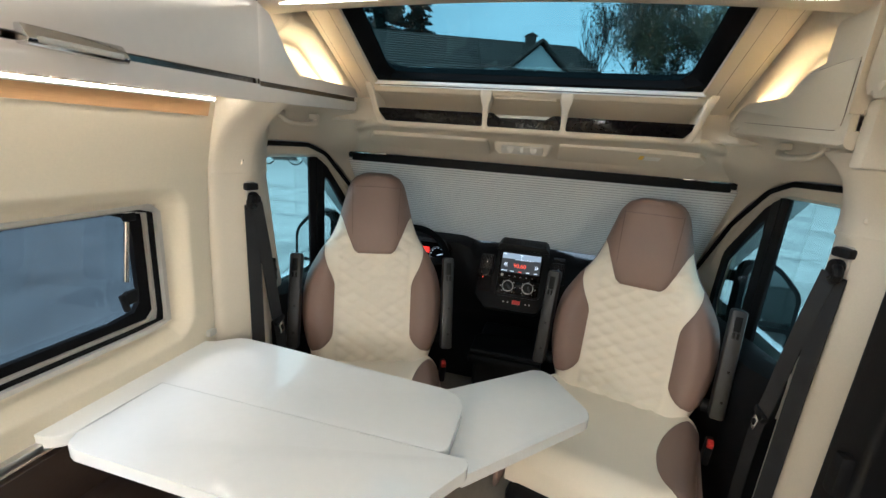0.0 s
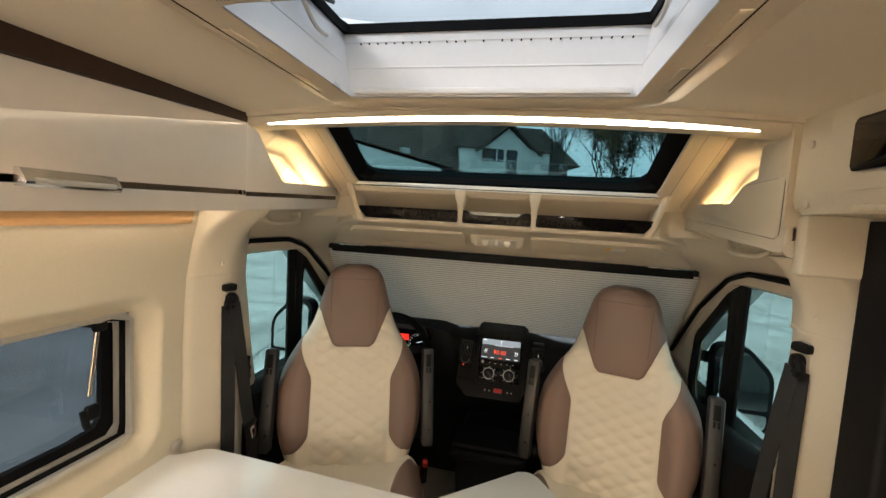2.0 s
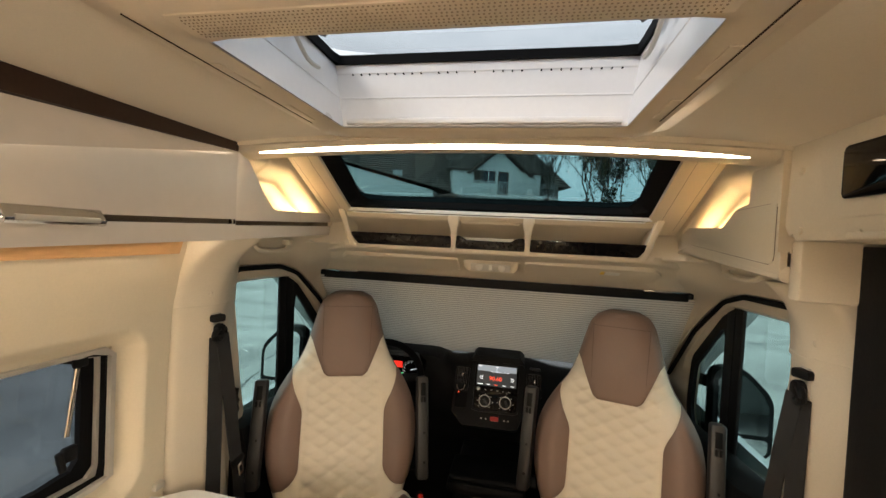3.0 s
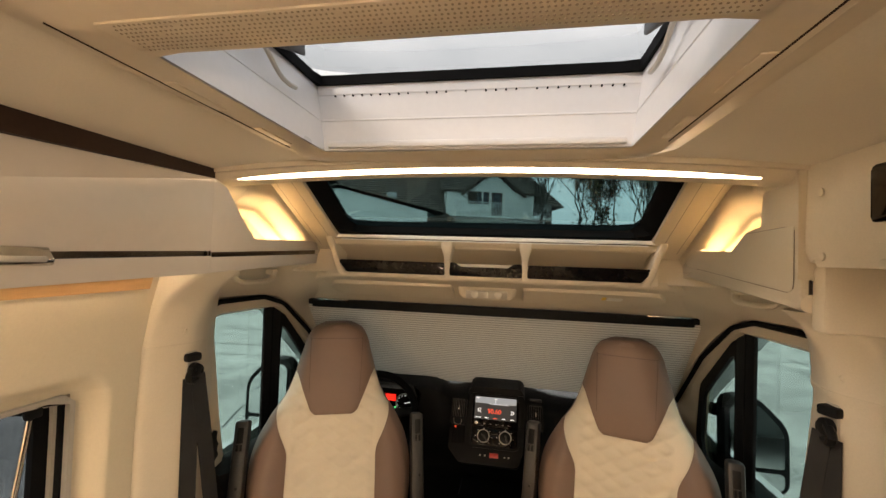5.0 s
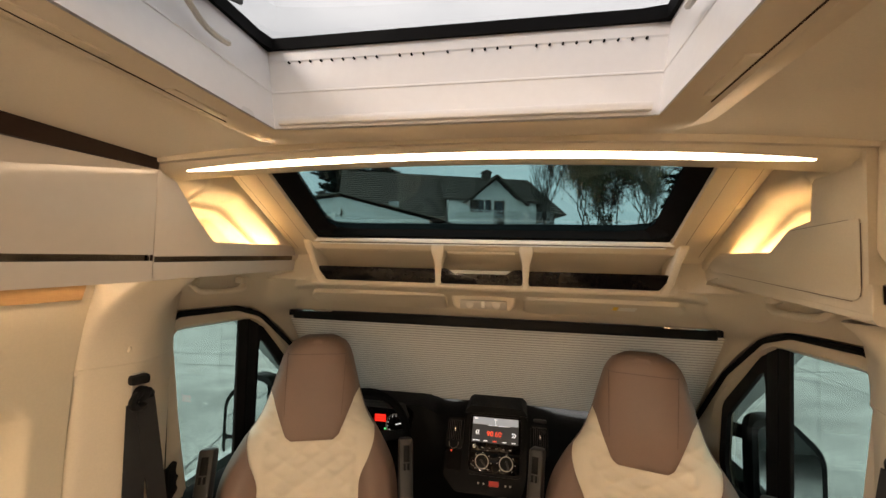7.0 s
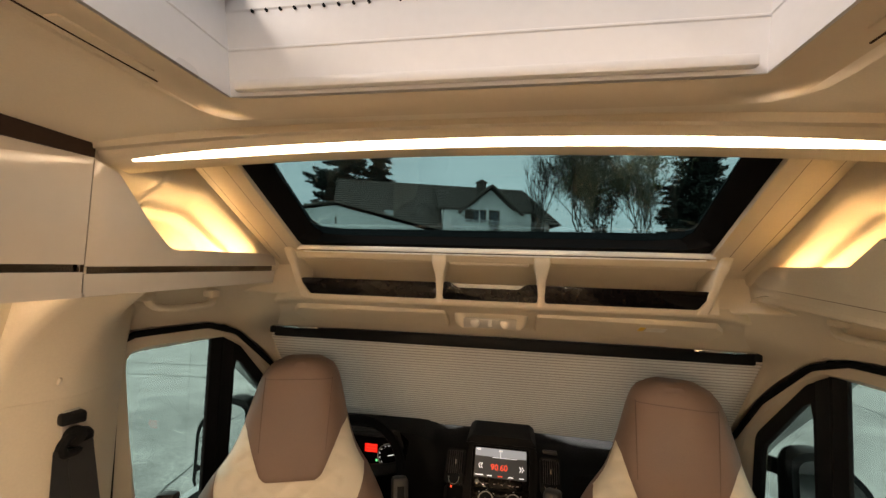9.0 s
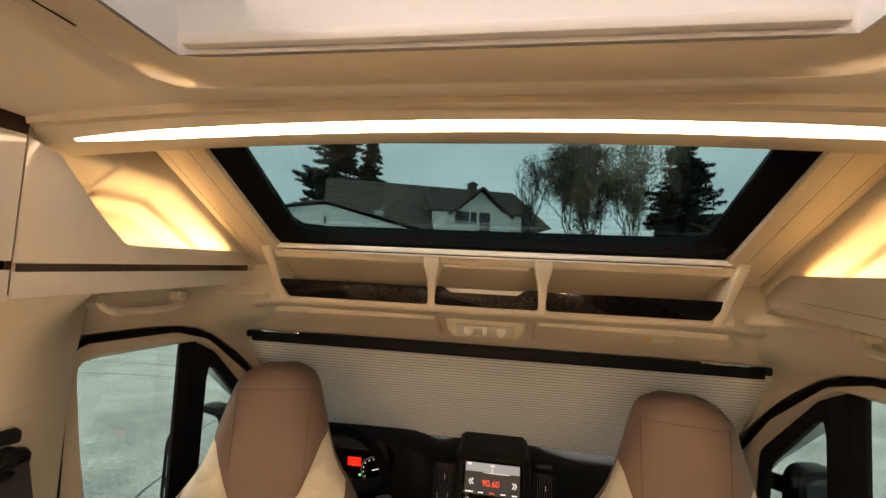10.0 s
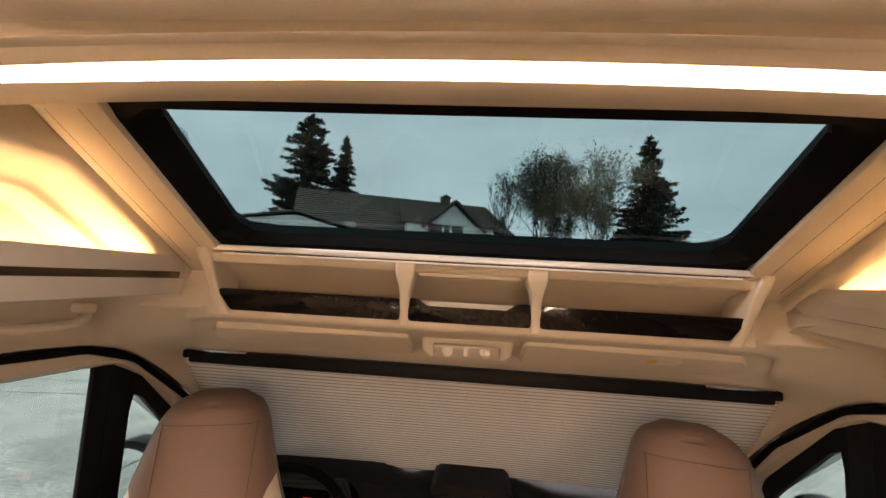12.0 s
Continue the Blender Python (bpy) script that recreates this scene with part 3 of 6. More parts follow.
part("centre_recess", box((0.0, 3.796, 1.652), (0.20, 0.034, 0.016), 0.005), BEIGE, shelf)
part("latch_plate", box((0.0, 3.775, 1.6635), (0.125, 0.012, 0.006), 0.002), HATCH_BEIGE, shelf, "small beige catch plate")

# ---- roof lining above the windscreen ----
lining = thing("roof_lining", (0, 3.95, 1.5), "moulded beige roof lining above the windscreen", "roof lining", kind="structure")
prof = [(3.789, 1.552), (3.790, 1.546), (3.795, 1.540), (3.805, 1.536), (3.83, 1.534), (3.87, 1.530), (3.90, 1.520), (3.97, 1.497), (4.05, 1.455), (4.068, 1.430), (4.10, 1.4235), (4.16, 1.4235), (4.16, 1.56), (3.79, 1.56)]


def lining_loop(x):
    e = min(1.15, max(0, abs(x) - 0.47) / 0.16)
    return [(x, y + 0.075 * e * e * (1 - step(3.80, 3.95, y)), z - 0.016 * e * e * (1 if z < 1.55 else 0)) for y, z in prof]


part("lining_panel", loft([lining_loop(x) for x in span(-0.735, 0.735, 36)]), BEIGE, lining, angle=1.0)
for s in SIDES:
    sh = [(0.128, 3.905, 0), (0.575, 3.895, 0), (0.605, 3.93, 0), (0.595, 3.985, 0), (0.128, 4.02, 0)]
    o = bmesh.new()
    lo = rounded([(s * p[0], p[1]) for p in sh], 0.015, 4)

    def vz(x, y):
        return 1.517 - 0.014 * step(0.3, 0.75, abs(x)) - (y - 3.90) * 0.44
    loops = [[(x, y, vz(x, y) + d) for x, y in lo] for d in (0.016, 0.004, -0.004)]
    c = Vector((s * 0.38, 3.96))
    loops.append([(x + (c.x - x) * 0.02, y + (c.y - y) * 0.08, vz(x, y) - 0.008) for x, y in lo])
    visor = part("sun_visor", loft(loops), BEIGE, lining, "beige padded sun visor")
    if s > 0:
        for (lx, w, mt) in ((0.405, 0.014, LABEL_YELLOW), (0.44, 0.05, LABEL_WHITE), (0.425, 0.02, LABEL_DARK)):
            z = vz(lx, 3.93) - 0.011
            part("warning_label", box((lx, 3.93, z), (w, 0.03 if mt is not LABEL_DARK else 0.014, 0.001), m=pose(0, 0, 0, -23)), mt, visor, "small printed warning label")
pod = part("lamp_pod", loft([[(x * k, 3.955 + (y - 3.955) * k, z) for x, y in rounded([(-0.105, 3.925), (0.105, 3.925), (0.085, 4.03), (-0.085, 4.03)], 0.02, 5)] for k, z in ((1.08, 1.520), (1.0, 1.482), (0.88, 1.470))]), BEIGE, lining, "beige reading-lamp pod")
part("lamp_plate", box((0, 3.917, 1.487), (0.15, 0.008, 0.032), 0.004, m=pose(0, 0, 0, 24)), SILVER, lining)
for x in (-0.042, 0.042):
    part("lamp_lens", disc((x, 3.914, 1.487), "y", 0.0135, -0.005, 20, 0.002), SILVER, lining, "round clear lamp lens")
part("lamp_switch", box((0, 3.911, 1.488), (0.012, 0.006, 0.022), 0.002), LABEL_WHITE, lining)

# ---- windscreen and its pleated blind ----
blind = thing("windscreen_blind", (0, 4.25, 1.03), "closed grey pleated windscreen blind", "blind")


def blind_pt(x, q):
    """q: 0 at the top rail, 1 at the dashboard."""
    b = 0.05 * (1 - (x / 0.76) ** 2) * q
    return Vector((x * (1 + 0.02 * q), 4.088 + (0.33 + b) * q, 1.408 - 0.40 * q))


nrm = Vector((0, -0.76, -0.62))
K = 76
part("pleats", sheet(lambda x, q: blind_pt(x, q) + nrm * (0.0055 if round(q * K) % 2 else -0.0055), span(-0.785, 0.785, 12), span(0, 1, K)), BLIND, blind, "grey-white pleated cloth", angle=0.2)
# Dark grey strips on the folds stand in for the pleats' thin shadow lines.
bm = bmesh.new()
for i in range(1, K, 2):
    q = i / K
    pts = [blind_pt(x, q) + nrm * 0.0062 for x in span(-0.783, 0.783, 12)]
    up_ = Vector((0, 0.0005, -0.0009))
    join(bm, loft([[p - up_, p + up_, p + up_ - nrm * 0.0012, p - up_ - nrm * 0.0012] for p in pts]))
tagged(part("fold_shade_strip", bm, FOLD_SHADE, blind, "thin dark strips for the folds' shadow lines"), kind="stuff")
part("top_rail", box((0, 4.066, 1.4095), (1.49, 0.030, 0.036), 0.005), BLACK, blind, "black blind rail")
for s in SIDES:
    part("chrome_edge", box((s * 0.660, 4.047, 1.4275), (0.16, 0.010, 0.008), 0.002), CHROME, blind, "bright metal edge")
    part("rail_end", box((s * 0.750, 4.062, 1.416), (0.02, 0.032, 0.026), 0.005), BLACK, blind)
screen_pane = part("windscreen", sheet(lambda x, q: blind_pt(x, q) + Vector((0, 0.10, 0.08)), span(-0.80, 0.80, 8), span(-0.05, 1.1, 6)), GLASS_FRONT, body, "curved windscreen glass")
screen_pane.visible_shadow = False


# ---- side trims, pillars and cab doors ----
def mirrored(s, pts):
    return [(s * p[0], *p[1:]) for p in pts]


for s in SIDES:
    side = "left" if s < 0 else "right"
    # cove between the cabinets and the door's top, running down the windscreen pillar
    A = [(0.772, 3.29, 1.50), (0.775, 3.40, 1.49), (0.80, 3.50, 1.472), (0.822, 3.56, 1.463), (0.822, 3.81, 1.458), (0.822, 3.94, 1.428), (0.818, 4.06, 1.365), (0.816, 4.18, 1.277), (0.812, 4.32, 1.15), (0.81, 4.45, 1.02), (0.81, 4.62, 0.86)]
    B = [(0.615, 3.29, 1.580), (0.612, 3.40, 1.580), (0.612, 3.52, 1.582), (0.612, 3.64, 1.584), (0.612, 3.80, 1.588), (0.655, 3.93, 1.492), (0.735, 4.055, 1.432), (0.755, 4.10, 1.405), (0.765, 4.25, 1.22), (0.775, 4.42, 1.01), (0.78, 4.60, 0.86)]
    if s > 0:
        B = [(x + 0.034, y, 1.552 + 0.087 * (y - 3.29)) if y < 3.7 else (x, y, z) for x, y, z in B]
    A, B = spline(A, 5), spline(B, 5)

    def cove(u, q):
        a, b = A[int(u)], B[int(u)]
        p = a.lerp(b, q)
        lift_z = 0.045 * math.sin(math.pi * q) * (1 - step(3.75, 3.95, p.y))
        return (s * (p.x + 0.018 * math.sin(math.pi * q)), p.y, p.z + lift_z * 0.6)
    trim = thing("trim_" + side, (s * 0.72, 3.6, 1.5), "moulded beige cab trim above the door", "trim", kind="structure")
    part("cove", sheet(cove, list(range(len(A))), span(0, 1, 12), (s * 0.085, 0.02, 0.05)), BEIGE, trim, angle=1.2)
    part("pillar_seam", tube([(s * 0.764, 4.02, 1.437), (s * 0.79, 4.035, 1.42), (s * 0.818, 4.05, 1.385)], 0.0016, 5), BLACK_SOFT, trim)
    # B-pillar: lower column and the wider upper cover
    sec = [(0.83, 3.294), (0.797, 3.296), (0.787, 3.302), (0.752, 3.372), (0.744, 3.395), (0.746, 3.43), (0.760, 3.475), (0.80, 3.545), (0.83, 3.56), (0.90, 3.56), (0.90, 3.294)]
    sec = [tuple(p) for p in resample(rounded(sec, [0, .008, .01, .012, .015, .02, .02, .02, .01, 0, 0], 4), 56)]
    part("pillar_lower", loft([[(s * (x - 0.0), y, z) for x, y in sec] for z in (0.16, 0.6, 0.9, 1.1, 1.25, 1.372)]), BEIGE, trim, "beige lower pillar cover", angle=0.8)

    def up(z):
        k = (z - 1.36) / 0.21
        return [(s * (x - 0.007 - (0.13 * max(0, k) ** 2.2) * (1 - step(3.36, 3.50, y)) * step(0.90, 0.80, x) - 0.035 * max(0, k) ** 2 * step(0.90, 0.80, x)), y - 0.004, z) for x, y in sec]
    part("pillar_upper", loft([up(z) for z in (1.368, 1.374, 1.40, 1.44, 1.48, 1.51, 1.53 if s > 0 else 1.565)]), BEIGE, trim, "beige upper pillar cover", angle=0.8)
    part("pillar_lip", loft([[(s * (x - 0.009), y - 0.005, z) for x, y in sec] for z in (1.358, 1.368)]), BEIGE, trim)
    part("screw_cap", disc((s * 0.744, 3.371, 1.402), "y", 0.0085, -0.006, 20, 0.002), BEIGE, trim, "round beige screw cap")
    # grab handle
    h = [(0.71, 3.50, 1.545), (0.70, 3.515, 1.527), (0.697, 3.56, 1.520), (0.697, 3.64, 1.520), (0.70, 3.685, 1.527), (0.71, 3.70, 1.545)]
    part("grab_handle", tube(mirrored(s, h), 0.010, 10, flat=0.8, smooth=4), BEIGE, trim, "beige grab handle")
    for yy in (3.502, 3.698):
        part("handle_foot", box((s * 0.712, yy, 1.548), (0.03, 0.03, 0.02), 0.006), BEIGE, trim)

    # cab door
    door = thing("door_" + side, (s * 0.86, 3.95, 0.2), "closed cab door with beige window surround", "cab door", kind="structure")
    glass_o = rounded([(3.588, 1.402), (3.93, 1.398), (4.03, 1.355), (4.278, 1.135), (4.305, 0.92), (4.26, 0.80), (3.685, 0.905)], [0.035, 0.03, 0.05, 0.08, 0.05, 0.02, 0.04], 6)
    frame_o = rounded([(3.545, 1.452), (3.83, 1.447), (3.96, 1.412), (4.18, 1.262), (4.34, 1.10), (4.60, 0.84), (4.60, 0.70), (3.565, 0.80)], [0.05, 0.12, 0.16, 0.16, 0.1, 0.03, 0.02, 0.02], 8)
    x0, x1 = sorted((s * 0.83, s * 0.862))
    ctr = (3.92, 1.12)

    def face(w, u, v):
        return (w + s * 0.0, u, v)
    po, pi = star(frame_o, ctr, 120), star(glass_o, ctr, 120)
    mids = [((a[0] * 0.25 + b[0] * 0.75), (a[1] * 0.25 + b[1] * 0.75)) for a, b in zip(po, pi)]
    part("window_surround", loft([[(s * 0.90, *p) for p in po], [(s * 0.826, *p) for p in po], [(s * 0.832, *p) for p in mids], [(s * 0.852, *p) for p in pi], [(s * 0.895, *p) for p in pi]], True, False), BEIGE, door, "beige plastic window surround")
    seal_path = [(s * 0.820, u, v) for u, v in star(frame_o, ctr, 120)]
    top = [p for p in seal_path if p[2] > 1.002]
    top.sort(key=lambda p: math.atan2(p[2] - 1.0, p[1] - 3.92))
    part("rubber_seal", tube(top, 0.0085, 8), BLACK_SOFT, door, "black rubber door seal")
    dv = [(3.884, 1.43), (3.992, 1.405), (3.992, 0.83), (3.890, 0.86)]
    part("window_divider", prism(dv, "x", *sorted((s * 0.850, s * 0.862)), 0.003), BLACK, door, "black window divider")
    part("divider_rib", prism([(3.93, 1.42), (3.938, 1.42), (3.945, 0.85), (3.937, 0.85)], "x", *sorted((s * 0.847, s * 0.852)), 0.001), BLACK, door)
    q_in = rounded([(4.008, 1.330), (4.238, 1.110), (4.258, 0.93), (4.235, 0.865), (4.008, 0.88)], [0.02, 0.05, 0.05, 0.03, 0.02], 5)
    q_out = rounded([(3.985, 1.40), (4.05, 1.355), (4.288, 1.14), (4.315, 0.92), (4.27, 0.79), (3.985, 0.82)], [0.02, 0.05, 0.08, 0.05, 0.02, 0.02], 5)
    part("quarter_frame", ring(q_out, q_in, "x", *sorted((s * 0.855, s * 0.868)), (4.11, 1.05), 72), BLACK, door, "black quarter-window frame")
    pane = part("door_pane", prism(rounded([(3.58, 1.44), (4.0, 1.43), (4.46, 0.93), (4.46, 0.78), (3.62, 0.86)], 0.02), "x", *sorted((s * 0.888, s * 0.892))), GLASS_DOOR, door, "green-tinted side window")
    pane.visible_shadow = False
    part("window_guide", tube([(s * 0.872, 3.592, 1.385), (s * 0.872, 3.625, 1.10), (s * 0.872, 3.685, 0.93)], 0.004, 6), BLACK_SOFT, door)
    # dark card below the sill, bulging inwards
    card = []
    for q, xin, z in ((0, 0.852, 0.925), (1, 0.82, 0.922), (2, 0.772, 0.895), (3, 0.752, 0.84), (4, 0.752, 0.70), (5, 0.775, 0.5), (6, 0.78, 0.17), (7, 0.90, 0.17), (8, 0.90, 0.80)):
        card.append((xin, z))
    ysn = span(3.60, 4.66, 10)
    part("door_card", loft([[(s * (x + (0.03 if x < 0.85 else 0) * (1 - step(3.60, 3.68, y))), y, z - (0.085 * (y - 3.69) if z > 0.6 else 0)) for x, z in card] for y in ysn]), DASH, door, "black plastic door card")
    part("lock_knob", prism(rounded([(3.575, 1.03), (3.605, 1.045), (3.60, 1.012), (3.612, 1.0), (3.602, 0.985), (3.61, 0.965), (3.59, 0.945), (3.575, 0.955)], 0.004, 3), "x", *sorted((s * 0.815, s * 0.832)), 0.002), BLACK, door, "black slotted catch")
    part("door_handle", box((s * 0.76, 3.9, 0.80), (0.03, 0.16, 0.03), 0.01), BLACK, door)

    # outside mirror
    mir = thing("wing_mirror", (s * 0.99, 4.16, 0.8), "black two-part wing mirror on two arms", "wing mirror", group="wing mirrors")
    mo = rounded([(0.942, 1.12), (1.05, 1.138), (1.165, 1.02), (1.168, 0.80), (1.13, 0.765), (0.975, 0.765), (0.948, 0.82)], [0.05, 0.12, 0.12, 0.04, 0.03, 0.03, 0.03], 8)
    sh = [[(s * (1.06 + (u - 1.06) * k), yy, 0.93 + (v - 0.93) * k) for u, v in mo] for k, yy in ((1.0, 4.135), (1.02, 4.15), (1.0, 4.20), (0.8, 4.25), (0.4, 4.275))]
    part("housing", loft(sh), BLACK, mir, "black plastic housing")
    g1 = rounded([(0.958, 1.10), (1.045, 1.118), (1.146, 1.01), (1.148, 0.872), (0.964, 0.872)], [0.035, 0.10, 0.10, 0.015, 0.015], 7)
    g2 = rounded([(0.980, 0.855), (1.148, 0.855), (1.148, 0.805), (1.125, 0.782), (0.988, 0.782)], 0.02, 5)
    for g in (g1, g2):
        part("mirror_glass", prism([(s * u, v) for u, v in g], "y", 4.129, 4.135), MIRROR, mir, "mirror glass")
    for z in (1.04, 0.83):
        part("arm", tube([(s * 0.955, 4.30, z - 0.01), (s * 0.975, 4.24, z), (s * 1.0, 4.20, z)], 0.02, 10, flat=1.3), BLACK, mir)

    mir.matrix_world = Matrix.Translation((s * 0.955, 4.215, 0.792))

    # belt
    belt = thing("seat_belt", (s * 0.75, 3.40, 0.7), "black seat belt hanging from the pillar", "seat belt", group="seat belts")
    part("height_slider", box((s * 0.741, 3.396, 1.328), (0.03, 0.04, 0.022), 0.006, m=pose(0, 0, 0, 0, 0, s * 20)), BLACK, belt, "black height adjuster button")
    part("slider_plate", box((s * 0.7455, 3.398, 1.30), (0.006, 0.03, 0.085), 0.002), SILVER, belt)
    part("guide_ring", tube([(s * 0.735 + 0.034 * math.cos(a) * 0.35 * s, 3.402 + 0.034 * math.cos(a), 1.282 + 0.016 * math.sin(a)) for a in span(0, 2 * math.pi, 18)], 0.009, 8), BLACK, belt, "black belt guide")
    part("guide_bolt", disc((s * 0.742, 3.398, 1.295), "x", 0.018, -s * 0.018, 18, 0.004), BLACK, belt)

    def strap(pts, wid, name):
        p = spline(pts, 6)
        o = bmesh.new()
        rows = []
        for i, a in enumerate(p):
            d = (p[min(i + 1, len(p) - 1)] - p[max(i - 1, 0)]).normalized()
            wv = d.cross(Vector((1, 0.25 * s, 0))).normalized() * wid / 2
            nn = d.cross(wv).normalized() * 0.0012
            rows.append([a + wv + nn, a - wv + nn, a - wv - nn, a + wv - nn])
        part(name, loft(rows), WEBBING, belt, "black woven webbing")
    strap([(s * 0.732, 3.408, 1.278), (s * 0.728, 3.44, 1.10), (s * 0.735, 3.485, 0.90), (s * 0.745, 3.52, 0.80), (s * 0.77, 3.57, 0.55), (s * 0.79, 3.6, 0.30)], 0.042, "strap_front")
    strap([(s * 0.738, 3.394, 1.275), (s * 0.737, 3.396, 1.05), (s * 0.737, 3.398, 0.85), (s * 0.737, 3.400, 0.50), (s * 0.737, 3.400, 0.22)], 0.046, "strap_back")
    part("tongue", box((s * 0.733, 3.512, 0.825), (0.004, 0.022, 0.045), 0.002, m=pose(0, 0, 0, 18)), CHROME, belt, "bright metal belt tongue")
    part("tongue_slot", box((s * 0.7305, 3.512, 0.825), (0.004, 0.010, 0.020), 0.001, m=pose(0, 0, 0, 18)), BLACK, belt)
    part("tongue_cap", box((s * 0.735, 3.50, 0.857), (0.018, 0.05, 0.022), 0.006, m=pose(0, 0, 0, 18)), BLACK, belt)

# ---- left overhead cabinet ----
cab = thing("overhead_cabinet", (-0.70, 2.6, 1.55), "glossy greige overhead cabinet with a metal grip", "cabinet")


def cab_low(y):
    return 1.552 + 0.028 * (y - 3.0)


def cab_top(y):
    return 1.782 + 0.04 * (y - 3.28)


def cab_loop(y, x0, zl, zh, th=0.018):
    cr = min(zh - 0.001, max(1.64, 1.781 - 0.19 * (3.28 - y)))
    top_x = x0 - 0.22 * (zh - cr)
    return [(x0, y, zl), (x0, y, cr), (top_x, y, zh), (top_x - th, y, zh), (x0 - th, y, cr), (x0 - th, y, zl)]


GRZ0, GRZ1 = 0.040, 0.052
part("body", loft([[(-0.622, y, cab_low(y) + 0.002), (-0.622, y, cab_top(y) + 0.02), (-0.83, y, cab_top(y) + 0.02), (-0.83, y, cab_low(y) + 0.03)] for y in span(1.2, 3.278, 4)]), CABINET, cab)
for y0, y1 in ((1.3, 2.16), (2.166, 3.277)):
    d = part("cabinet_door", loft([cab_loop(y, -0.600, cab_low(y) + GRZ1, cab_top(y)) for y in span(y0, y1, 10)]), CABINET, cab, "greige high-gloss flap", angle=0.1)
    part("lower_rail", loft([cab_loop(y, -0.600, cab_low(y), cab_low(y) + GRZ0) for y in span(y0, y1, 2)]), CABINET, cab)
    part("grip_groove", loft([[(-0.612, y, cab_low(y) + GRZ0), (-0.612, y, cab_low(y) + GRZ1), (-0.62, y, cab_low(y) + GRZ1), (-0.62, y, cab_low(y) + GRZ0)] for y in (y0, y1)]), GROOVE, cab, "dark reflecting grip groove")
hz = cab_low(2.85) + 0.046
hd = part("handle", prism(rounded([(-0.600, hz - 0.012), (-0.578, hz - 0.012), (-0.574, hz - 0.004), (-0.588, hz + 0.015), (-0.600, hz + 0.015)], 0.002, 2), "y", 2.79, 2.93, 0.002), CHROME, cab, "flat chrome handle")
part("handle_pocket", box((-0.579, 2.86, hz - 0.003), (0.012, 0.118, 0.009), 0.002), SILVER, hd)
solo("trim_brown", sheet(lambda y, q: (-0.600 + 0.001 * q, y, cab_top(y) + 0.0005 + (ceiling_z(-0.6, y) + 0.003 - cab_top(y)) * q), span(1.2, 3.278, 3), (0, 1), (-0.02, 0, 0)), BROWN, "dark brown strip between cabinet and ceiling", "trim", kind="structure")
# rounded front end of the cabinet with the lit niche
endp = thing("cabinet_end", (-0.61, 3.55, 1.56), "greige cabinet end panel before a lit niche", "cabinet")
ol = rounded([(3.281, 1.608), (3.81, 1.628), (3.795, 1.655), (3.752, 1.659), (3.445, 1.648), (3.395, 1.69), (3.325, 1.768), (3.281, 1.783)], [0, 0.004, 0.012, 0, 0.025, 0.02, 0.02, 0], 5)
part("end_panel", prism(ol, "x", -0.622, -0.603, 0.0015), CABINET, endp, "greige panel with a slanting cut")
# Brown strip paints the gap's shade over the greige body behind it.
part("joint_shade", box((-0.6055, 3.279, 1.672), (0.003, 0.0035, 0.222)), BROWN, endp, "dark strip for the joint's shade")
part("end_rail", prism([(3.281, 1.560), (3.80, 1.582), (3.808, 1.614), (3.281, 1.597)], "x", -0.622, -0.603, 0.0015), CABINET, endp)
part("end_groove", prism([(3.281, 1.596), (3.805, 1.613), (3.807, 1.629), (3.281, 1.609)], "x", -0.626, -0.614), GROOVE, endp, "dark reflecting groove")

for s in SIDES:
    niche = thing("light_niche", (s * 0.66, 3.55, 1.60), "beige corner niche glowing from a hidden amber strip", "light niche", group="light niches", kind="structure")

    def zt(y):
        return 1.83 if y < 3.42 else 1.884 - 0.553 * (y - 3.40)

    def niche_pt(y, q):
        z = 1.602 + (max(zt(y), 1.62) + 0.004 - 1.602) * q
        rim, deep = step(0.0, 0.045, min(zt(y) - 0.022, 1.785) - z), step(0.0, 0.018, min(zt(y) - 0.084, 1.732) - z)
        return (s * (0.612 + 0.050 * rim + 0.030 * deep), y, z)
    part("niche_back", sheet(niche_pt, span(3.285, 3.86, 56), span(0, 1, 44), (s * 0.012, 0, 0.004)), BEIGE, niche, angle=0.9)
    part("corner_filler", prism(rounded([(3.815, 1.548), (3.90, 1.548), (3.90, 1.68), (3.848, 1.665), (3.838, 1.63)], 0.01, 3), "x", *sorted((s * 0.536, s * 0.73)), 0.004), BEIGE, niche)
    part("niche_floor", box((s * 0.676, 3.56, 1.597), (0.088, 0.56, 0.008)), BEIGE, niche)
    part("niche_rear", box((s * 0.675, 3.286, 1.70), (0.13, 0.008, 0.21)), BEIGE, niche)
    part("niche_light", box((s * 0.632, 3.60, 1.612), (0.012, 0.26, 0.010), 0.002), LED_N, niche, "hidden amber light strip")

# ---- right front panel and box ----
rp = thing("trim_panel_right", (0.62, 3.55, 1.57), "beige moulded panel below the lit niche", "trim panel", kind="structure")
ol = rounded([(3.288, 1.540), (3.845, 1.588), (3.86, 1.62), (3.80, 1.662), (3.755, 1.659), (3.535, 1.652), (3.472, 1.694), (3.412, 1.700), (3.412, 1.768), (3.385, 1.79), (3.38, 1.83), (3.288, 1.83)], [0.01, 0.03, 0.01, 0.01, 0, 0.012, 0.015, 0, 0, 0.01, 0, 0], 5)
part("panel", prism(ol, "x", 0.618, 0.632, 0.003), BEIGE, rp)
lid = rounded([(3.306, 1.567), (3.80, 1.614), (3.815, 1.652), (3.535, 1.648), (3.468, 1.690), (3.306, 1.695)], [0.02, 0.03, 0.004, 0.01, 0.012, 0.004], 5)
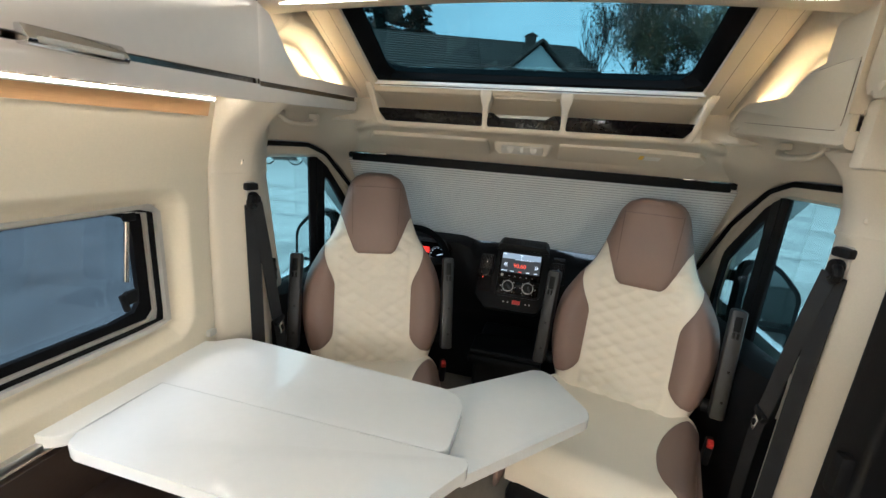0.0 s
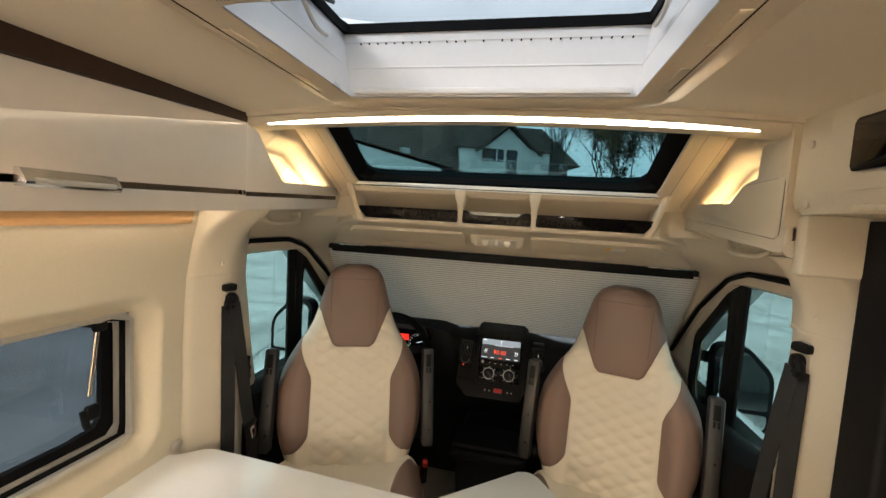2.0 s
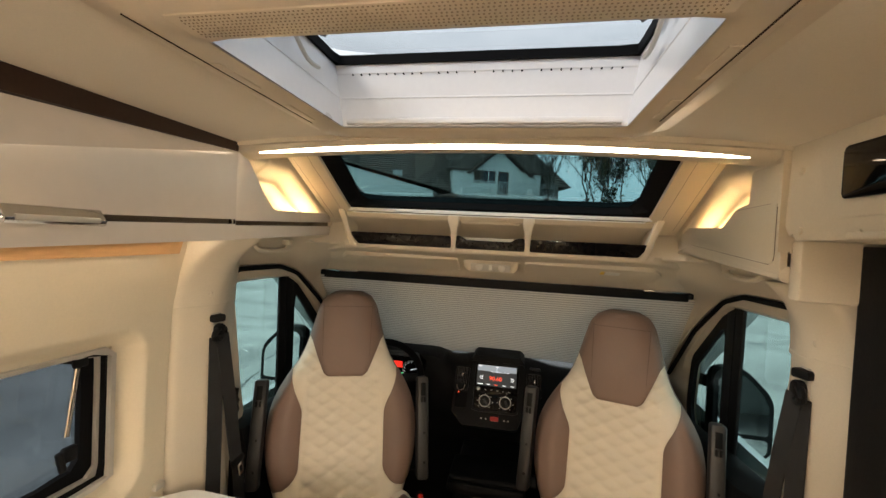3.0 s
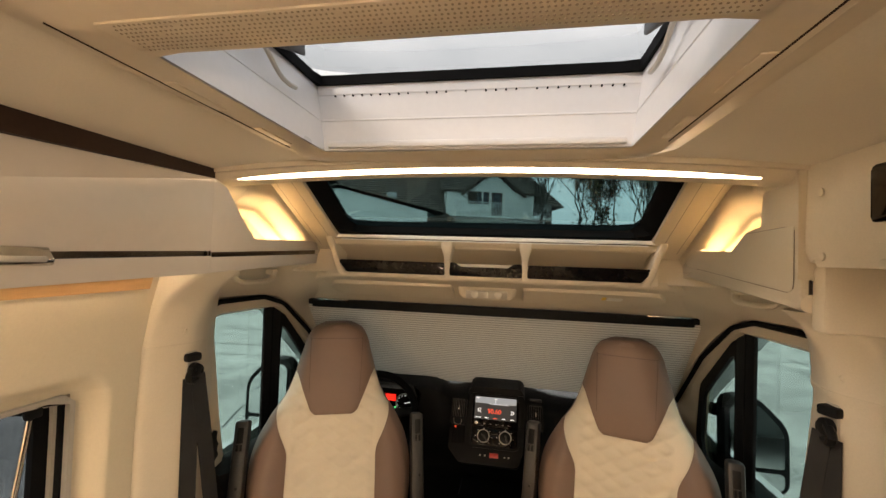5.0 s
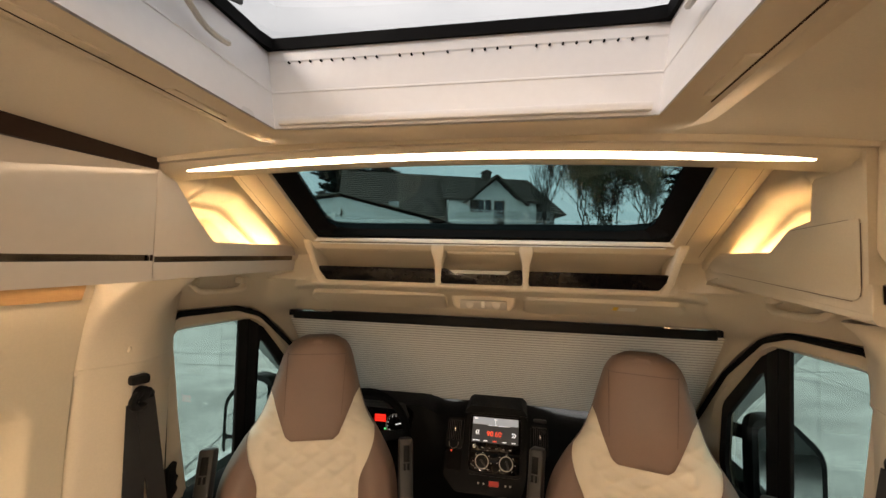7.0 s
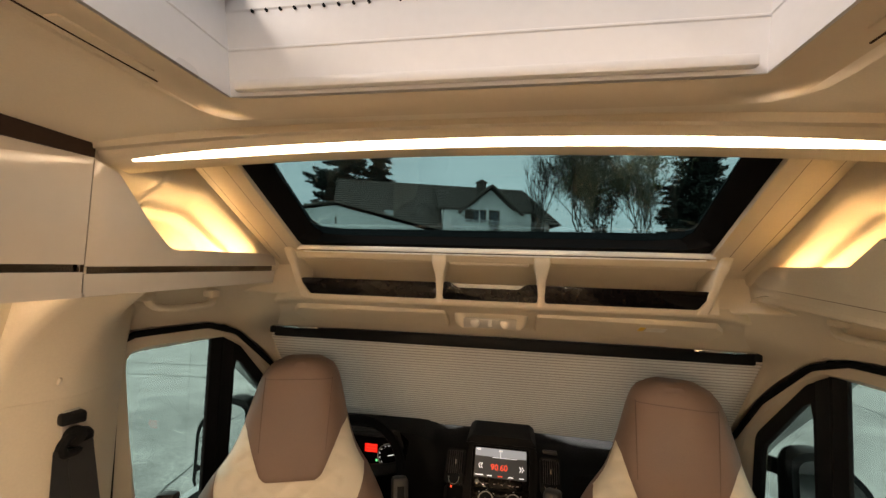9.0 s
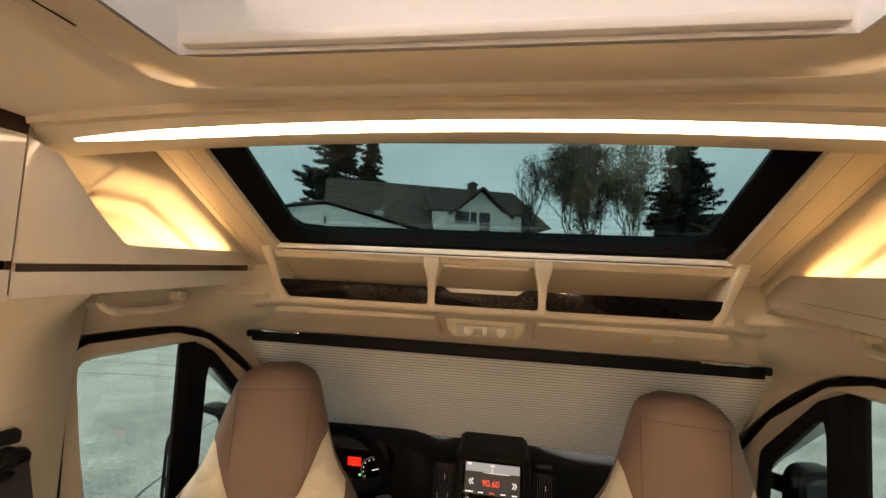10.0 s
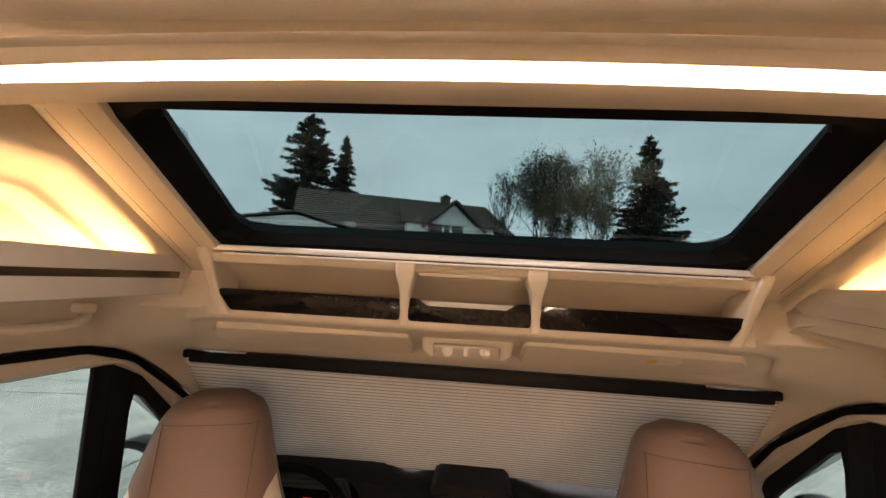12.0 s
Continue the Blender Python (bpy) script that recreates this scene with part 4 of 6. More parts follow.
part("panel_lid", prism(lid, "x", 0.6160, 0.620, 0.0015), BEIGE, rp, "flush beige cover")
part("panel_seam", ring([(3.56 + (u - 3.56) * 1.005, 1.645 + (v - 1.645) * 1.02) for u, v in lid], lid, "x", 0.6168, 0.6175, (3.50, 1.64), 80), SEAM, rp)
part("panel_lip", tube([(0.635, 3.288, 1.550), (0.635, 3.55, 1.573), (0.635, 3.83, 1.597), (0.635, 3.86, 1.612)], 0.0172, 12), BEIGE, rp)
part("niche_panel", prism([(3.325, 1.70), (3.415, 1.70), (3.415, 1.757), (3.325, 1.768)], "x", 0.622, 0.632, 0.001), BEIGE, rp)

rb = thing("corner_box", (0.66, 3.1, 1.61), "beige moulded box with screw caps beside the ceiling", "overhead box", kind="structure")
ol = rounded([(2.0, 1.612), (3.262, 1.618), (3.283, 1.645), (3.286, 1.84), (2.0, 1.84)], [0, 0.02, 0.03, 0, 0], 5)
part("box_body", prism(ol, "x", 0.621, 0.82, 0.012, 3), BEIGE, rb)
part("box_bulge", loft([[(x, y, z) for y, z in rounded([(2.2, 1.66), (3.17, 1.655), (3.20, 1.80), (2.2, 1.82)], 0.03, 4)] for x in (0.64, 0.6185)]), BEIGE, rb)
for y, z in ((3.262, 1.748), (3.258, 1.636), (3.12, 1.628)):
    part("screw_cap", disc((0.622, y - 0.02, z), "x", 0.0075, -0.004, 16, 0.001), BEIGE, rb)
part("display_panel", prism(rect(2.75, 1.684, 3.128, 1.768, 0.008), "x", 0.611, 0.632, 0.002), BLACK_GLOSS, rb, "glossy black control panel")
part("box_base", box((0.73, 3.272, 1.56), (0.19, 0.036, 0.12), 0.008), BEIGE, rb)
part("panel_foot", box((0.63, 3.075, 1.625), (0.03, 0.09, 0.012), 0.003), BEIGE, rb)

# entrance: dark insect screen rail and sliding door
ent = thing("sliding_door", (0.80, 2.6, 0.3), "dark sliding door with a black insect screen rail", "sliding door", kind="structure")
part("screen_cassette", prism(rounded([(0.735, 3.17), (0.735, 3.262), (0.83, 3.285), (0.83, 3.17)], 0.012, 4), "z", 0.16, 1.612, 0.004), BLACK, ent, "black insect screen cassette")
part("door_leaf", box((0.80, 2.40, 0.90), (0.02, 1.55, 1.42), 0.006), BLACK, ent, "black door leaf")
part("screen_catch", box((0.728, 3.20, 0.93), (0.03, 0.03, 0.09), 0.008), BLACK, ent)

# ---- wood valance, light line under the left cabinet, added rear fill lines ----
solo("trim_wood", sheet(lambda y, q: (-0.742 - 0.010 * (1 - q), y, 1.517 + 0.033 * q + 0.006 * (y - 3.27)), span(1.3, 3.268, 3), (0, 1), (-0.015, 0, 0)), WOOD, "light wood strip under the cabinet", "trim", kind="structure")
# Only the first line is real; the other two are unseen fill lamps.
for x, y, ln, lamp in ((-0.726, 2.60, 1.33, LED_S), (-0.726, 1.05, 1.75, FILL_R), (0.722, 1.20, 1.6, FILL_R)):
    ll = thing("light_line", (x, y, 1.55), "thin warm light line under the cabinet; rear ones added as fill", "light strip", group="light lines")
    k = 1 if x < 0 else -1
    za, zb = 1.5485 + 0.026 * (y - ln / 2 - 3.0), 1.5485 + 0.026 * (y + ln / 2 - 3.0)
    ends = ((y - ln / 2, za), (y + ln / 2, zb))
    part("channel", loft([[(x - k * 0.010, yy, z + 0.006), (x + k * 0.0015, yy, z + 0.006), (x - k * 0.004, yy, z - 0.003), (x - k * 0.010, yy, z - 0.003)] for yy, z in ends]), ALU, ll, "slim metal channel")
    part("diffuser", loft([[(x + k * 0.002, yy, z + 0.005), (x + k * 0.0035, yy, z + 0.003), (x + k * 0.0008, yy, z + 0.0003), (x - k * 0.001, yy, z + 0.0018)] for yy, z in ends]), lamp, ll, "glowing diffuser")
solo("cabinet_underside", sheet(lambda y, q: (-0.603 - 0.20 * q, y, cab_low(y) + 0.001 + 0.016 * q), span(1.25, 3.285, 3), (0, 1), (0, 0, 0.006)), CABINET, "greige underside of the overhead cabinet", "trim", kind="structure")

# ---- living window ----
win = thing("window_1", (-0.87, 2.56, WZ0), "tinted acrylic side window in a silver frame", "window", kind="structure")
wo, wi = rect(WY0 - 0.003, WZ0 - 0.003, WY1 + 0.003, WZ1 + 0.003, 0.012), rect(WY0 + 0.008, WZ0 + 0.008, WY1 - 0.008, WZ1 - 0.006, 0.012)
part("window_frame", ring(wo, wi, "x", -0.856, -0.835, (2.5575, 1.125), 160), SILVER, win, "silver-beige window frame")
part("inner_lip", ring(wi, rect(WY0 + 0.013, WZ0 + 0.013, WY1 - 0.013, WZ1 - 0.010, 0.012), "x", -0.868, -0.848, (2.5575, 1.125), 160), BLACK_SOFT, win)
part("frame_groove", ring(rect(WY0 + 0.013, WZ0 + 0.013, WY1 - 0.013, WZ1 - 0.010, 0.014), rect(WY0 + 0.02, WZ0 + 0.02, WY1 - 0.02, WZ1 - 0.014, 0.016), "x", -0.872, -0.862, (2.5575, 1.125), 160), SILVER, win)
part("window_seal", ring(rect(WY0 + 0.012, WZ0 + 0.012, WY1 - 0.012, WZ1 - 0.008, 0.014), rect(WY0 + 0.048, WZ0 + 0.040, WY1 - 0.046, WZ1 - 0.018, 0.05), "x", -0.890, -0.875, (2.5575, 1.125), 160), BLACK_SOFT, win, "black rubber seal")
wp = part("pane", prism(rect(WY0 + 0.01, WZ0 + 0.01, WY1 - 0.01, WZ1 - 0.005, 0.02), "x", -0.905, -0.900), GLASS_WALL, win, "grey-tinted acrylic pane")
wp.visible_shadow = False
part("stay_rod", tube([(-0.868, 3.115, 1.253), (-0.868, 3.095, 1.105)], 0.006, 12), CHROME, win, "bright metal window stay")
part("stay_joint", box((-0.868, 3.122, 1.265), (0.014, 0.03, 0.022), 0.004), BLACK, win)
part("latch_base", box((-0.872, 3.105, 1.060), (0.016, 0.03, 0.035), 0.005), BLACK, win)
part("latch_lever", box((-0.858, 3.078, 1.055), (0.012, 0.014, 0.048), 0.004, m=pose(0, 0, 0, 12)), BLACK, win, "black window latch")
part("latch_lever", box((-0.858, 2.70, 0.985), (0.012, 0.03, 0.014), 0.004), BLACK, win, "black window latch")

# ---- table ----
table = thing("dining_table", (-0.40, 3.05, 0.14), "glossy white table with an unfolded swing leaf", "table")
tA = rounded([(-0.867, 3.249), (-0.785, 3.256), (-0.725, 3.312), (-0.62, 3.308), (-0.017, 3.270), (-0.017, 3.054), (-0.738, 3.054), (-0.742, 2.832), (-0.853, 2.828)], [0.0, 0.05, 0.07, 0, 0.075, 0.03, 0, 0.06, 0.0], 8)
part("wall_board", prism(tA, "z", 0.852, 0.880, 0.003, 3), WHITE_TOP, table, "fixed white board along the wall")
tB = rounded([(-0.7365, 2.826), (-0.03, 2.826), (-0.02, 2.945), (0.031, 3.025), (0.031, 3.0525), (-0.7365, 3.0525)], [0.045, 0.05, 0.02, 0.03, 0.012, 0.0], 8)
part("fold_board", prism(tB, "z", 0.852, 0.880, 0.003, 3), WHITE_TOP, table, "white folding board")
tC = rounded([(0.02, 3.035), (0.300, 3.335), (0.168, 3.535), (-0.10, 3.30), (-0.10, 3.10)], [0.01, 0.05, 0.045, 0.02, 0.02], 8)
part("swing_leaf", prism(tC, "z", 0.822, 0.850, 0.003, 3), WHITE_TOP, table, "white swing-out leaf")
part("leaf_pivot", disc((-0.10, 3.15, 0.80), "z", 0.05, 0.022, 20), BLACK, table)
part("wall_bracket", box((-0.83, 2.845, 0.838), (0.05, 0.02, 0.026), 0.002), BEIGE, table, "cream end block")
part("wall_rail", box((-0.795, 2.75, 0.852), (0.02, 0.9, 0.018), 0.004), ALU, table, "aluminium wall rail")
part("table_leg", tube([(-0.30, 3.06, 0.16), (-0.30, 3.06, 0.852)], 0.03, 20), BLACK, table, "dark table leg")
part("leg_foot", disc((-0.30, 3.06, 0.16), "z", 0.12, 0.02, 28, 0.004), BLACK, table)
solo("bench_panel", box((-0.60, 2.70, 0.42), (0.40, 0.60, 0.55), 0.02), DARK_WOOD, "dark brown bench base under the table", "bench base", kind="structure")
solo("wall_panel_dark", box((-0.79, 2.75, 0.50), (0.02, 0.95, 0.66), 0.004), DARK_WOOD, "dark brown lower wall panel", "wall panel", kind="structure")
solo("socket_cap", box((-0.80, 3.272, 0.90), (0.02, 0.03, 0.02), 0.005), SILVER, "small grey cap on the wall joint", "cap")


# ---- cab seats, turned to face the table ----
def seat_half(z):
    k = [(0.64, 0.222), (0.70, 0.244), (0.78, 0.266), (0.88, 0.272), (0.97, 0.258), (1.05, 0.218), (1.12, 0.172), (1.19, 0.145), (1.27, 0.123), (1.32, 0.107), (1.35, 0.082), (1.362, 0.05)]
    if z <= k[0][0]:
        return k[0][1]
    for i in range(len(k) - 1):
        if k[i][0] <= z <= k[i + 1][0]:
            z0, h0, z1, h1 = *k[i], *k[i + 1]
            m0 = (k[i + 1][1] - k[max(i - 1, 0)][1]) / (k[i + 1][0] - k[max(i - 1, 0)][0])
            m1 = (k[min(i + 2, len(k) - 1)][1] - h0) / (k[min(i + 2, len(k) - 1)][0] - z0)
            t, d = (z - z0) / (z1 - z0), z1 - z0
            return (2 * t ** 3 - 3 * t * t + 1) * h0 + (t ** 3 - 2 * t * t + t) * d * m0 + (3 * t * t - 2 * t ** 3) * h1 + (t ** 3 - t * t) * d * m1
    return k[-1][1]


LEAN_BACK = [0.30]


def seat_front(x, z):
    """Depth of the backrest's front face at (x, z), for a seat centred on x = 0."""
    base = 0.055 + (z - 1.19) * LEAN_BACK[0]
    h = seat_half(z)
    u = min(1, abs(x) / h)
    edge = 1 - (1 - u ** 4) ** 0.5 if u < 1 else 1
    bolster = 0.028 * step(0.48, 0.78, u) * (1 - step(0.95, 1.12, z)) * (1 - step(0.88, 1.0, u))
    return base - bolster + 0.055 * edge - 0.015 * (1 - u * u) * step(1.05, 1.2, z)


def quilt(x, z):
    a, b = x / 0.076 + z / 0.046, x / 0.076 - z / 0.046
    return 0.0110 * (1 - step(0.126, 0.140, abs(x)) * (1 - step(1.06, 1.11, z))) * (abs(math.sin(math.pi * a)) * abs(math.sin(math.pi * b))) ** 0.38


def add_seat(cx, cy, turn, lean, label):
    """A pilot seat; local x across, -y is the way it faces, z from the van's floor."""
    LEAN_BACK[0] = lean
    seat = thing("cab_seat", (0, 0, 0.16), label, "seat", group="cab seats")
    zs_ = span(0.64, 1.360, 44)
    th = 0.10
    loops = []
    for z in zs_:
        h = seat_half(z)
        fr = [(h * math.sin(a), z) for a in span(-math.pi / 2, math.pi / 2, 24)]
        row = [(x, seat_front(x, z), z) for x, _ in fr]
        b0 = 0.055 + (z - 1.19) * LEAN_BACK[0]
        row += [(h * 0.98, b0 + 0.085, z), (h * 0.7, b0 + th + 0.01, z), (-h * 0.7, b0 + th + 0.01, z), (-h * 0.98, b0 + 0.085, z)]
        loops.append(row)
    part("backrest", loft(loops), TAUPE, seat, "taupe leather backrest shell", angle=1.2)

    def patch(name, left, right, z0, z1, mat, off, label_, quilted=False, nx=40, nz=60):
        def f(q, z):
            l, r = left(z), right(z)
            x = l + (r - l) * q
            e = min(1.0, 10 * min(q, 1 - q) * abs(r - l) / 0.2, 12 * min(z - z0, z1 - z) / 0.2)
            d = off + (-0.004 + 0.004 * max(0, e) ** 0.5 if True else 0)
            if quilted:
                d += quilt(x, z) * step(0.0, 0.25, e)
            return (x, seat_front(x, z) - d, z)
        return part(name, sheet(f, span(0, 1, nx), span(z0, z1, nz)), mat, seat, label_, angle=1.4)

    patch("quilted_panel", lambda z: -0.985 * seat_half(z), lambda z: 0.985 * seat_half(z), 0.655, 1.245, CREAM, 0.005, "cream leather quilted in diamonds", True, 64, 100)
    for s in SIDES:
        def inner(z, s=s):
            q = max(0.0, min(1.0, (z - 0.705) / (1.085 - 0.705)))
            w = (1 - (1 - q / 0.18) ** 2) ** 0.5 if q < 0.18 else (1.0 if q < 0.62 else max(0.0, 1 - ((q - 0.62) / 0.38) ** 1.8))
            return s * (seat_half(z) * 0.99 - (seat_half(z) * 0.99 - 0.146) * w)

        def outer(z, s=s):
            return s * seat_half(z) * 0.998
        patch("side_bolster", inner if s > 0 else outer, outer if s > 0 else inner, 0.707, 1.083, TAUPE, 0.015, "taupe leather side bolster", False, 16, 40)

    def hh(z):
        return min(0.074 + (z - 1.068) * 0.43 + 0.04 * step(1.185, 1.245, z), seat_half(z) * 0.995) if z > 1.085 else 0.074 + (z - 1.068) * 0.43 - 0.012 * (1 - (z - 1.068) / 0.017) ** 2
    patch("headrest_cover", lambda z: -hh(z), lambda z: hh(z), 1.068, 1.352, TAUPE, 0.0225, "taupe leather head section", False, 32, 44)
    for s in SIDES:
        seam = [(s * (0.086 + 0.006 * q), seat_front(0.088, 1.14 + 0.18 * q) - 0.0225, 1.14 + 0.18 * q) for q in span(0, 1, 10)]
        part("seam", tube(seam, 0.0010, 5), SEAM, seat)
    top_seam = [(0.092 * q, seat_front(0.09 * q, 1.318) - 0.0225, 1.320 - 0.004 * q * q) for q in span(-1, 1, 10)]
    part("seam", tube(top_seam, 0.0010, 5), SEAM, seat)

    # cushion
    def cush(a, b):
        """a: -1..1 across, b: 0 at the backrest, 1 at the front edge and over it."""
        w = 0.262 - 0.02 * b
        x = w * a
        y = 0.055 - 0.53 * lean - 0.43 * min(b, 1)
        e = abs(a)
        z = 0.668 - 0.012 * math.sin(math.pi * min(b, 1)) + 0.018 * step(0.55, 0.8, e) - 0.05 * max(0, (e - 0.82) / 0.18) ** 2 - 0.055 * max(0, (b - 0.84) / 0.16) ** 2
        return Vector((x, y, z))
    aa, bb = span(-1, 1, 40), span(0, 1, 36)
    loops = []
    for b in bb:
        row = [cush(a, b) for a in aa]
        row += [Vector((row[-1].x, row[-1].y, 0.535)), Vector((row[0].x, row[0].y, 0.535))]
        loops.append(row)
    part("seat_cushion", loft(loops), CREAM, seat, "cream leather seat cushion", angle=1.2)
    for s in SIDES:
        def fc(q, b):
            wv = max(0.0, math.sin(math.pi * min(1, max(0, (b - 0.04) / 0.90)))) ** 0.4
            a0 = 1.0 - 0.44 * wv
            p = cush(s * (a0 + (1.0 - a0) * q), b)
            return (p.x * 1.004, p.y, p.z + 0.006 * min(1, 8 * q) ** 0.5)
        part("cushion_bolster", sheet(fc, span(0, 1, 14), span(0.04, 0.94, 30), (0, 0, -0.01)), TAUPE, seat, "taupe leather cushion bolster", angle=1.4)
        part("cushion_side", box((s * 0.256, -0.33, 0.585), (0.016, 0.40, 0.10), 0.006), TAUPE, seat)
    part("seat_base", box((0, -0.30, 0.48), (0.46, 0.44, 0.12), 0.03), BLACK, seat, "black seat base")
    part("pedestal", box((0, -0.28, 0.29), (0.40, 0.36, 0.27), 0.02), BLACK, seat, "black swivel pedestal")
    part("buckle", box((0.285, -0.10, 0.62), (0.022, 0.045, 0.09), 0.006, m=pose(0, 0, 0, 12)), BLACK, seat)
    part("buckle_button", box((0.285, -0.125, 0.662), (0.018, 0.022, 0.022), 0.004, m=pose(0, 0, 0, 12)), RED_PLASTIC, seat, "red belt buckle button")
    # folded-up armrests
    for s in SIDES:
        m = pose(s * 0.292, 0.055 - 0.315 * lean, 0.885, -math.degrees(math.atan(lean)), 0, 0)
        arm = part("armrest", box((0, 0, 0), (0.044, 0.055, 0.36), 0.01, m=None), GREY_PLASTIC, seat, "dark grey armrest folded upright")
        arm.data.transform(m)
        for nm, c, sz, mt in (("armrest_slot", (0, -0.0275, 0.135), (0.020, 0.006, 0.048), BLACK), ("armrest_catch", (-0.006, -0.029, 0.098), (0.008, 0.006, 0.020), BLACK), ("armrest_catch", (0.006, -0.029, 0.098), (0.008, 0.006, 0.020), BLACK),
                              ("armrest_screw", (0.004, -0.028, -0.02), (0.008, 0.004, 0.008), BLACK), ("armrest_screw", (0.004, -0.028, -0.12), (0.008, 0.004, 0.008), BLACK)):
            sub = part(nm, box(c, sz, 0.0015), mt, arm)
            sub.data.transform(m)
        part("armrest_pivot", disc((s * 0.25, 0.0, 0.72), "x", 0.022, s * 0.03, 18, 0.003), BLACK, seat)
    seat.matrix_world = Matrix.Translation((cx, cy, 0.150)) @ Matrix.Rotation(radians(turn), 4, "Z")
    return seat


add_seat(-0.508, 3.785, 22, 0.30, "driver's seat in taupe and quilted cream leather, turned round")
add_seat(0.455, 3.820, -15, 0.20, "passenger seat in taupe and quilted cream leather, turned round")


# ---- dashboard ----
dash = thing("dashboard", (0, 4.45, 0.3), "black moulded dashboard with lit instruments", "dashboard", kind="structure")


def dash_loop(x):
    c = 1 - step(0.10, 0.32, abs(x - 0.03))
    d = 1 - step(0.16, 0.30, abs(x + 0.46))
    f = -0.05 * c
    top = 0.985 + 0.028 * c + 0.045 * d
    return [(x, 4.30 + f * 0.6, top - 0.012), (x, 4.285 + f, 0.95), (x, 4.27 + f, 0.80), (x, 4.33, 0.66), (x, 4.45, 0.55), (x, 4.50, 0.17), (x, 4.80, 0.17), (x, 4.80, 0.95), (x, 4.52, top - 0.01), (x, 4.40, top + 0.006)]


part("dash_body", loft([dash_loop(x) for x in span(-0.80, 0.80, 48)]), DASH, dash, angle=1.0)
part("firewall", box((0, 4.72, 0.55), (1.75, 0.06, 0.80)), BLACK, dash)
# centre stack: tilted plane through the radio and the heater controls
CO, CX = Vector((0.033, 4.258, 1.014)), Vector((1, 0, 0))
CD = Vector((0, -0.135, -0.235)).normalized()
CN = Vector((0, -0.867, 0.498)).normalized()
STACK = Matrix(((1, 0, 0, CO.x), (0, -CD.y, CN.y, CO.y), (0, -CD.z, CN.z, CO.z), (0, 0, 0, 1)))


def on_stack(bm_):
    bm_.transform(STACK)
    return bm_


stack = part("centre_stack", on_stack(prism(rounded([(-0.115, 0.015), (0.125, 0.015), (0.120, -0.21), (0.10, -0.27), (-0.14, -0.27), (-0.19, -0.22), (-0.19, -0.13), (-0.118, -0.12)], 0.02, 5), "z", -0.09, -0.004, 0.006)), DASH, dash, "black centre console")
part("console_frame", on_stack(ring(rounded([(-0.108, 0.012), (0.108, 0.012), (0.104, -0.208), (-0.104, -0.208)], 0.025, 6), rounded([(-0.100, 0.004), (0.100, 0.004), (0.097, -0.198), (-0.097, -0.198)], 0.02, 6), "z", -0.006, 0.004, (0, -0.1), 80)), BLACK, dash)
radio = part("radio", on_stack(box((0, -0.063, 0), (0.19, 0.128, 0.012), 0.003)), BLACK_GLOSS, dash, "radio with a lit screen")
part("screen", on_stack(box((0, -0.050, 0.0068), (0.178, 0.092, 0.0015))), SCREEN_DARK, radio, "lit radio screen")
part("screen_band", on_stack(box((0, -0.018, 0.0082), (0.176, 0.026, 0.001))), SCREEN, radio, "grey band of the display")
part("scale", on_stack(box((0.014, -0.033, 0.0090), (0.085, 0.0015, 0.0006))), WHITE_TEXT, radio)
part("scale_needle", on_stack(box((0.0, -0.024, 0.0090), (0.0015, 0.022, 0.0006))), WHITE_TEXT, radio)
for i in range(5):
    part("screen_button", on_stack(box((-0.072 + i * 0.036, -0.090, 0.0090), (0.026 if i == 0 else 0.016, 0.003, 0.0006))), AMBER_TEXT if i == 2 else WHITE_TEXT, radio)
part("screen_mark", on_stack(box((-0.076, -0.010, 0.0090), (0.012, 0.005, 0.0006))), WHITE_TEXT, radio)
part("screen_mark", on_stack(box((0.0, -0.011, 0.0090), (0.012, 0.003, 0.0006))), WHITE_TEXT, radio)
words("digits", "90.60", 0.026, STACK @ pose(-0.004, -0.064, 0.0092), AMBER_TEXT, radio, "amber radio frequency")
words("arrows", "«", 0.038, STACK @ pose(-0.068, -0.058, 0.0092), WHITE_TEXT, radio, "white arrows")
words("arrows", "»", 0.038, STACK @ pose(0.072, -0.060, 0.0092), WHITE_TEXT, radio, "white arrows")
part("radio_knob", on_stack(disc((-0.078, -0.112, 0.005), "z", 0.0075, 0.005, 18, 0.001)), CHROME, radio, "small chrome knob")
for i in range(5):
    part("radio_key", on_stack(box((-0.045 + i * 0.026, -0.114, 0.0065), (0.008, 0.0018, 0.001))), SILVER, radio)
heater = part("heater_panel", on_stack(box((0, -0.165, -0.001), (0.186, 0.066, 0.01), 0.003)), BLACK_GLOSS, dash, "heater panel with two dials")
for x in (-0.045, 0.045):
    part("dial", on_stack(disc((x, -0.163, 0.003), "z", 0.026, 0.014, 28, 0.003)), BLACK, heater, "black heater dial")
    part("dial_ring", on_stack(ring([(x + 0.026 * math.cos(a), -0.163 + 0.026 * math.sin(a)) for a in span(0, 2 * math.pi, 40)[:-1]], [(x + 0.0225 * math.cos(a), -0.163 + 0.0225 * math.sin(a)) for a in span(0, 2 * math.pi, 40)[:-1]], "z", 0.012, 0.018, (x, -0.163), 40)), SILVER, heater, "silver dial ring")
    part("dial_grip", on_stack(box((x + 0.006, -0.169, 0.019), (0.008, 0.034, 0.008), 0.003, m=pose(0, 0, 0, 0, 0, 40 if x < 0 else 20))), GREY_PLASTIC, heater)
    for k in range(7):
        a = radians(-50 + k * 46)
        part("dial_mark", on_stack(box((x + 0.034 * math.cos(a), -0.163 + 0.031 * math.sin(a), 0.0045), (0.004, 0.003, 0.001))), LABEL_WHITE, heater)
